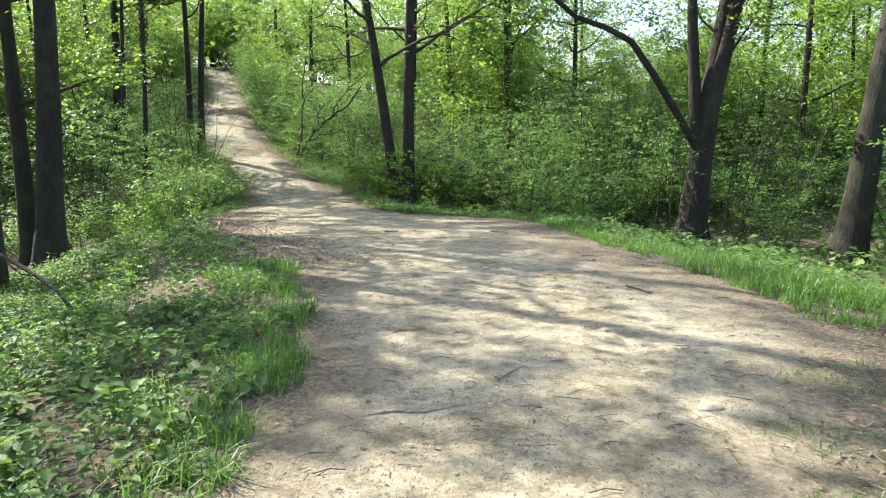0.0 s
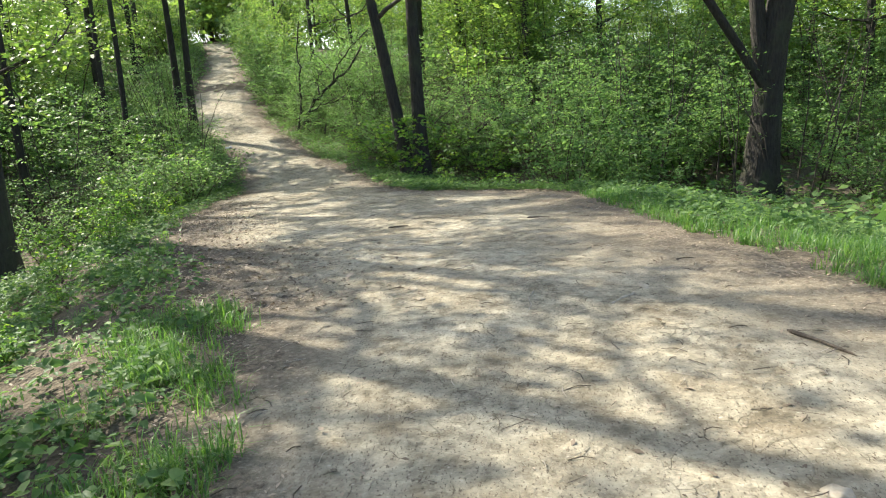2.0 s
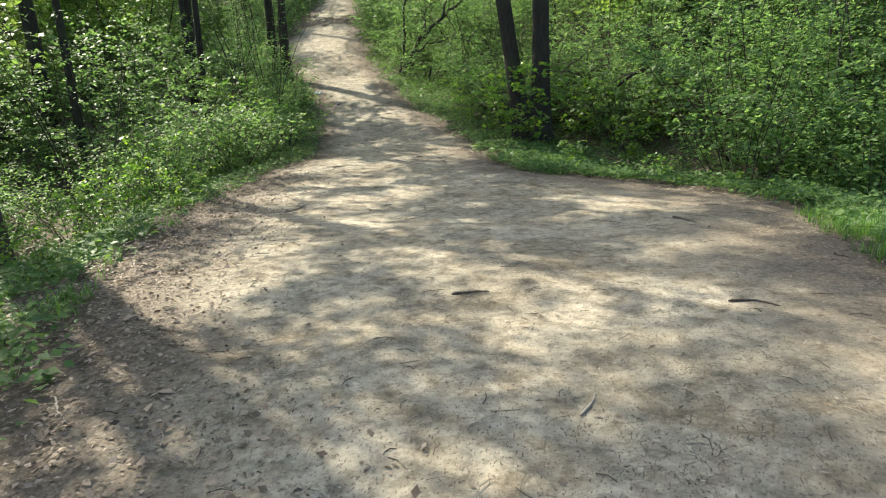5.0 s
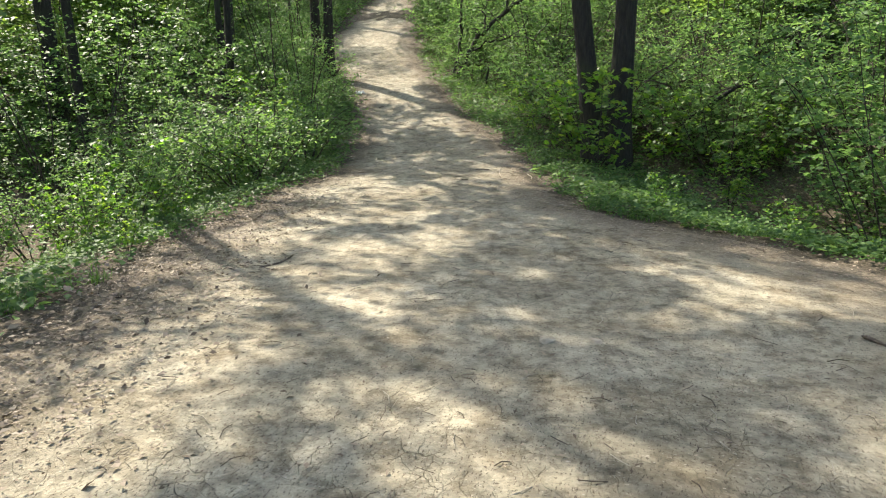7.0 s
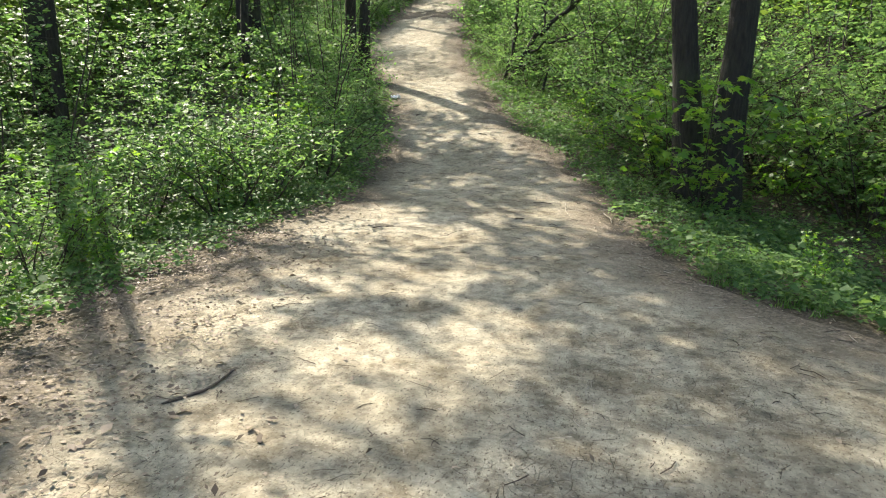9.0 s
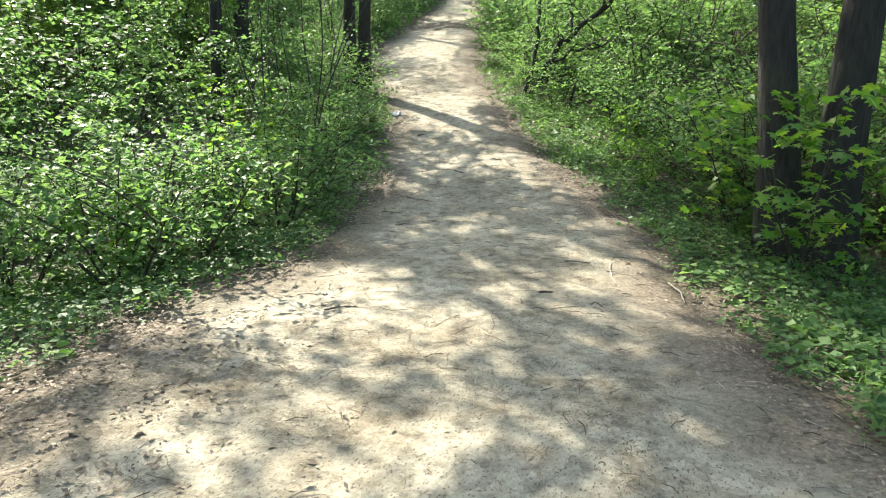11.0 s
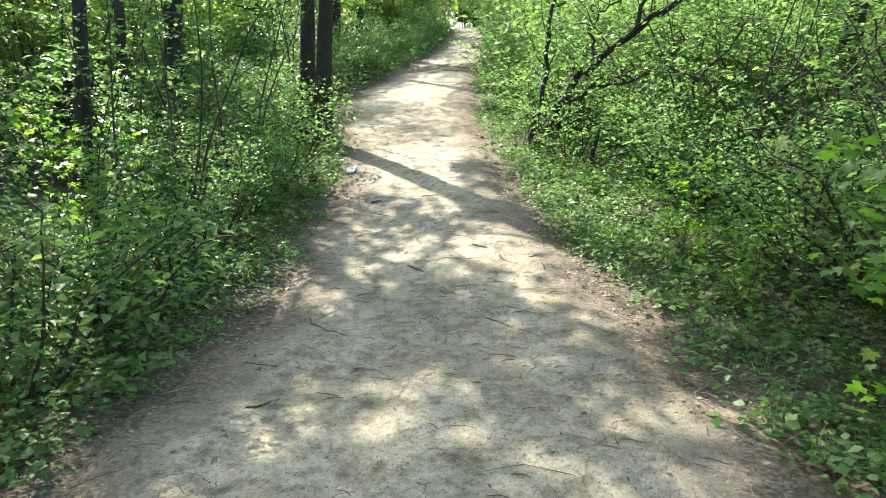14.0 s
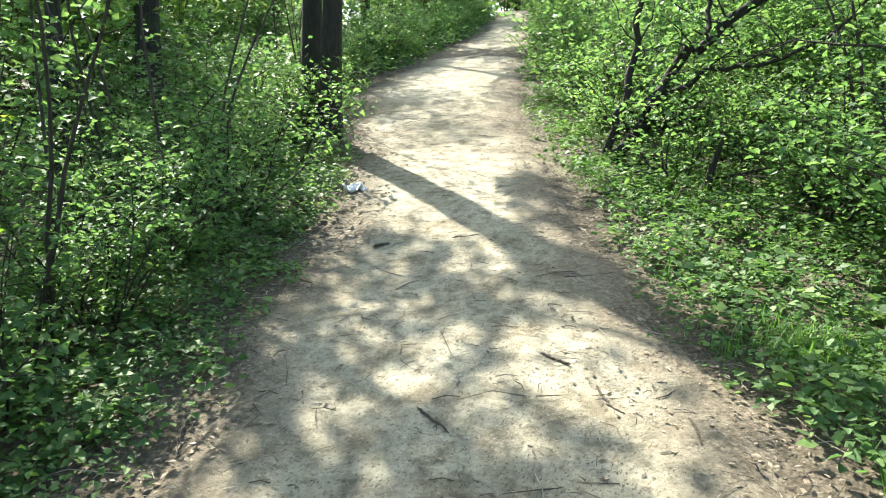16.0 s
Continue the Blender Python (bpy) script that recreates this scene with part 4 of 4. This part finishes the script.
fallen_stick("long pale crooked branch lying across the path", [(-0.4, 3.03), (-0.25, 3.1), (-0.1, 3.08), (0.04, 3.15), (0.24, 3.19), (0.37, 3.15), (0.48, 3.17)], 0.0085, STICK)
fallen_stick("pale forked branch lying on the clay", [(0.28, 3.5), (0.48, 3.77), (0.6, 3.83), (0.76, 3.9)], 0.006, STICK, [[(0.48, 3.77), (0.5, 3.95), (0.56, 4.05)]])
fallen_stick("grey-brown stick lying near the grass verge", [(1.68, 6.0), (1.76, 5.8), (1.82, 5.58)], 0.012, STICK_DARK)
fallen_stick("short thick grey stick on the clay", [(0.89, 6.66), (0.99, 6.77), (1.07, 6.84), (1.1, 6.89)], 0.009, STICK)
fallen_stick("thin pale twig lying along the path", [(0.45, 7.07), (0.4, 6.9), (0.41, 6.75), (0.35, 6.55)], 0.005, STICK)
fallen_stick("short dark stick lying on the clay", [(-0.95, 10.54), (-0.82, 10.58), (-0.7, 10.57)], 0.011, STICK_DARK)
fallen_stick("dark curved stick near the verge", [(0.74, 10.5), (0.9, 10.54), (1.02, 10.45)], 0.01, STICK_DARK)
fallen_stick("grey twig lying on cracked clay", [(-0.1, 9.03), (-0.05, 9.13), (-0.01, 9.24)], 0.008, STICK)
fallen_stick("pale thin twig by the leafy edge", [(-2.6, 8.95), (-2.45, 8.8), (-2.27, 8.68)], 0.006, STICK)
fallen_stick("short dark twig near the far verge", [(0.73, 13.2), (0.82, 13.0), (0.9, 12.8)], 0.011, STICK_DARK)
fallen_stick("curved dark twig by the leafy edge", [(-3.6, 13.62), (-3.52, 13.8), (-3.56, 14.06)], 0.009, STICK_DARK)
fallen_stick("curved brown stick on the clay", [(-4.51, 17.54), (-4.44, 17.66), (-4.32, 17.72)], 0.009, STICK_DARK)
fallen_stick("short broken stick on the path", [(-3.27, 19.52), (-3.15, 19.56), (-3.04, 19.53)], 0.011, STICK_DARK)
fallen_stick("pale bent twig at the path edge", [(-2.87, 19.62), (-2.84, 19.38), (-2.75, 19.06)], 0.008, STICK)
fallen_stick("brown twig lying on the path", [(-2.83, 18.45), (-2.8, 18.52), (-2.72, 18.42)], 0.006, STICK_DARK)
fallen_stick("pale crooked twig at the path edge", [(-2.36, 19.25), (-2.27, 19.05), (-2.22, 18.76)], 0.008, STICK)
fallen_stick("short thick brown stick on the path", [(-3.24, 18.54), (-3.19, 18.6), (-3.13, 18.64)], 0.011, STICK_DARK)
fallen_stick("short pale twig at the edge", [(-4.76, 18.0), (-4.8, 18.1), (-4.85, 18.19)], 0.008, STICK)
fallen_stick("bent grey branch beside the path", [(-7.05, 21.81), (-7.06, 21.97), (-7.25, 22.05)], 0.009, STICK)
fallen_stick("short dark stick at the path edge", [(-6.57, 22.25), (-6.46, 22.15), (-6.37, 22.05)], 0.008, STICK_DARK)
fallen_stick("dark twig lying across the path", [(-5.62, 22.75), (-5.5, 22.68), (-5.38, 22.62)], 0.008, STICK_DARK)
fallen_stick("curved dark twig on the path", [(-4.93, 23.22), (-4.85, 23.08), (-4.75, 23.02)], 0.007, STICK_DARK)
fallen_stick("long thin twig at the path edge", [(-4.5, 23.12), (-4.44, 23.02), (-4.39, 22.92)], 0.006, STICK_DARK)
fallen_stick("thin dark twig across the path edge", [(-5.46, 24.45), (-5.3, 24.52), (-5.18, 24.62)], 0.007, STICK_DARK)
fallen_stick("grey stick lying on the path", [(-5.27, 23.43), (-5.18, 23.38), (-5.08, 23.36)], 0.01, STICK_DARK)
fallen_stick("curved twig lying on the path", [(-6.52, 24.89), (-6.42, 24.92), (-6.33, 25.01)], 0.007, STICK_DARK)
fallen_stick("bent dark twig near the edge", [(-7.2, 23.86), (-7.05, 23.83), (-6.98, 23.71)], 0.007, STICK_DARK)
fallen_stick("short thick dark stick on the path", [(-7.04, 24.57), (-7.0, 24.63), (-6.95, 24.67)], 0.014, STICK_DARK)
fallen_stick("dark curved twig on the path", [(-5.78, 21.48), (-5.68, 21.38), (-5.56, 21.34)], 0.007, STICK_DARK)
fallen_stick("long dark twig on the path", [(-4.56, 21.87), (-4.45, 21.83), (-4.33, 21.76)], 0.006, STICK_DARK)
fallen_stick("short forked dark twig", [(-5.28, 20.18), (-5.22, 20.22), (-5.2, 20.29)], 0.007, STICK_DARK)


def dead_branch():
    t = thing("dead_branch", "dark dead branch arching down to the bank", "branch")
    line = np.array([(-3.55, 6.25, 0.0), (-3.62, 6.32, 0.14), (-3.8, 6.42, 0.3), (-4.1, 6.6, 0.42), (-4.5, 6.9, 0.5), (-5.1, 7.3, 0.62), (-5.8, 7.8, 0.7), (-6.5, 8.4, 0.85)])
    line[:, 2] += float(land(-3.55, 6.25)) - 0.02
    part("wood", Tubes().add(line, np.linspace(0.014, 0.03, len(line)), 8, 0.07).mesh("wood", BARK), t)
    for k, way in ((3, (-0.2, -0.6, 0.4)), (5, (0.3, -0.5, 0.7)), (6, (-0.6, 0.2, -0.9))):
        part("side_twig", Tubes().add(wander(line[k], way, 0.5, 5, 0.2), np.linspace(0.009, 0.003, 6), 5).mesh("side_twig", BARK), t)


dead_branch()


def dead_stub(x, y, height, r, lean):
    t = thing("dead_stub", "dark broken stub of a dead stem among herbs", "stump")
    base = at_ground(x, y, 0.03)
    line = base + np.array([(0, 0, 0), (lean * 0.2, 0, height * 0.35), (lean * 0.6, 0.01, height * 0.7), (lean, 0.0, height)])
    part("wood", Tubes().add(line, np.array([r * 1.5, r, r * 0.9, r * 0.5]), 8, 0.1).mesh("wood", BARK), t)


dead_stub(-4.85, 26.7, 0.5, 0.035, 0.1)
dead_stub(-2.0, 22.1, 0.3, 0.03, -0.06)


def fallen_branch(label, pts, r, mat):
    """A branch that lies across the low plants beside the path."""
    t = thing("fallen_branch", label, "branch", "fallen branches")
    pts = np.array(pts, float)
    u = np.linspace(0, len(pts) - 1, 6 * len(pts))
    line = np.stack([np.interp(u, np.arange(len(pts)), pts[:, c]) for c in range(3)], -1)
    line[:, 2] += land(line[:, 0], line[:, 1])
    line[1:-1] += rng.normal(0, 0.012, (len(line) - 2, 3))
    part("wood", Tubes().add(line, np.linspace(r, r * 0.35, len(line)), 8, 0.07).mesh("wood", mat), t)
    for k in range(4, len(line), 5):
        tw = wander(line[k], (rng.normal(), rng.normal(), 0.5), 0.45, 5, 0.25)
        part("side_twig", Tubes().add(tw, np.linspace(r * 0.4, 0.003, 6), 5).mesh("side_twig", mat), t)


fallen_branch("dark fallen branch lying among bushes", [(-4.1, 26.6, 0.1), (-3.4, 26.3, 0.25), (-2.6, 25.9, 0.2), (-1.7, 25.6, 0.05)], 0.04, BARK)
fallen_branch("grey fallen branch propped behind the twin tree", [(-0.6, 21.7, 0.05), (0.1, 22.0, 0.7), (0.8, 22.2, 1.2), (1.6, 22.3, 1.35), (2.0, 22.2, 1.1)], 0.05, BARK)
fallen_branch("thin dry branch lying in the herbs", [(-3.0, 23.6, 0.06), (-2.6, 23.2, 0.12), (-2.2, 22.9, 0.08)], 0.02, STICK_DARK)
fallen_branch("thin dark branch lying on the bank", [(1.6, 18.2, 0.1), (2.3, 17.6, 0.2), (3.1, 17.1, 0.12)], 0.025, BARK)


def clay_stone_material():
    m, nt, bsdf, out = shader("pale_stone")
    n = noisy(nt, place_of(nt), 30.0, 5.0)
    nt.links.new(ramp(nt, n, [(0.3, (0.3, 0.25, 0.18)), (0.7, (0.48, 0.42, 0.32))]), bsdf.inputs["Base Color"])
    bsdf.inputs["Roughness"].default_value = 0.9
    bumped(nt, bsdf, n, 0.6, 0.01)
    return m


STONE = clay_stone_material()


def stone(x, y, size):
    bm = bmesh.new()
    bmesh.ops.create_icosphere(bm, subdivisions=3, radius=size)
    for v in bm.verts:
        k = 1 + 0.35 * noise.noise(v.co / size * 1.3 + Vector((x * 5, y * 3, 0)))
        v.co = Vector((v.co.x * k * 1.25, v.co.y * k, v.co.z * k * 0.42))
    me = bpy.data.meshes.new("stone")
    bm.to_mesh(me)
    bm.free()
    me.polygons.foreach_set("use_smooth", np.ones(len(me.polygons), bool))
    me.materials.append(STONE)
    ob = tagged(new("stone", me), "pale rounded stone half sunk in the clay", "stone", "stones on the path")
    ob.matrix_world = pose(x, y, float(land(x, y)) + 0.018, 0, 0, rng.uniform(0, 360))


for x, y, sz in ((1.32, 3.13, 0.055), (1.15, 4.55, 0.04), (1.19, 7.02, 0.04), (-1.04, 12.6, 0.045), (-0.77, 12.66, 0.04), (-0.41, 7.34, 0.025), (0.55, 7.6, 0.03), (-0.35, 7.1, 0.025), (0.9, 4.2, 0.025), (-3.1, 17.3, 0.03)):
    stone(x, y, sz)


def tissue():
    m, nt, bsdf, out = shader("white_paper")
    nt.links.new(ramp(nt, noisy(nt, place_of(nt), 40.0, 3.0), [(0.3, (0.7, 0.7, 0.72)), (0.7, (0.85, 0.85, 0.86))]), bsdf.inputs["Base Color"])
    bsdf.inputs["Roughness"].default_value = 0.8
    n = 14
    u, v = np.meshgrid(np.linspace(-1, 1, n), np.linspace(-1, 1, n))
    z = 0.035 + 0.025 * np.sin(u * 4 + v * 2) + 0.02 * np.cos(v * 5 - u * 3) + 0.01 * rng.normal(size=u.shape)
    pts = np.stack([u * 0.11 + 0.02 * np.sin(v * 4), v * 0.07 + 0.02 * np.sin(u * 5), z], -1).reshape(-1, 3)
    i, j = np.meshgrid(np.arange(n - 1), np.arange(n - 1), indexing="ij")
    q = np.stack([i * n + j, i * n + j + 1, (i + 1) * n + j + 1, (i + 1) * n + j], -1).reshape(-1, 4)
    ob = tagged(new("paper_tissue", mesh_of("paper_tissue", pts, q, m)), "crumpled white paper tissue lying at the path edge", "tissue")
    ob.modifiers.new("thick", "SOLIDIFY").thickness = 0.003
    ob.matrix_world = pose(-8.1, 25.85, float(land(-8.1, 25.85)) + 0.01, 0, 0, 20)


tissue()
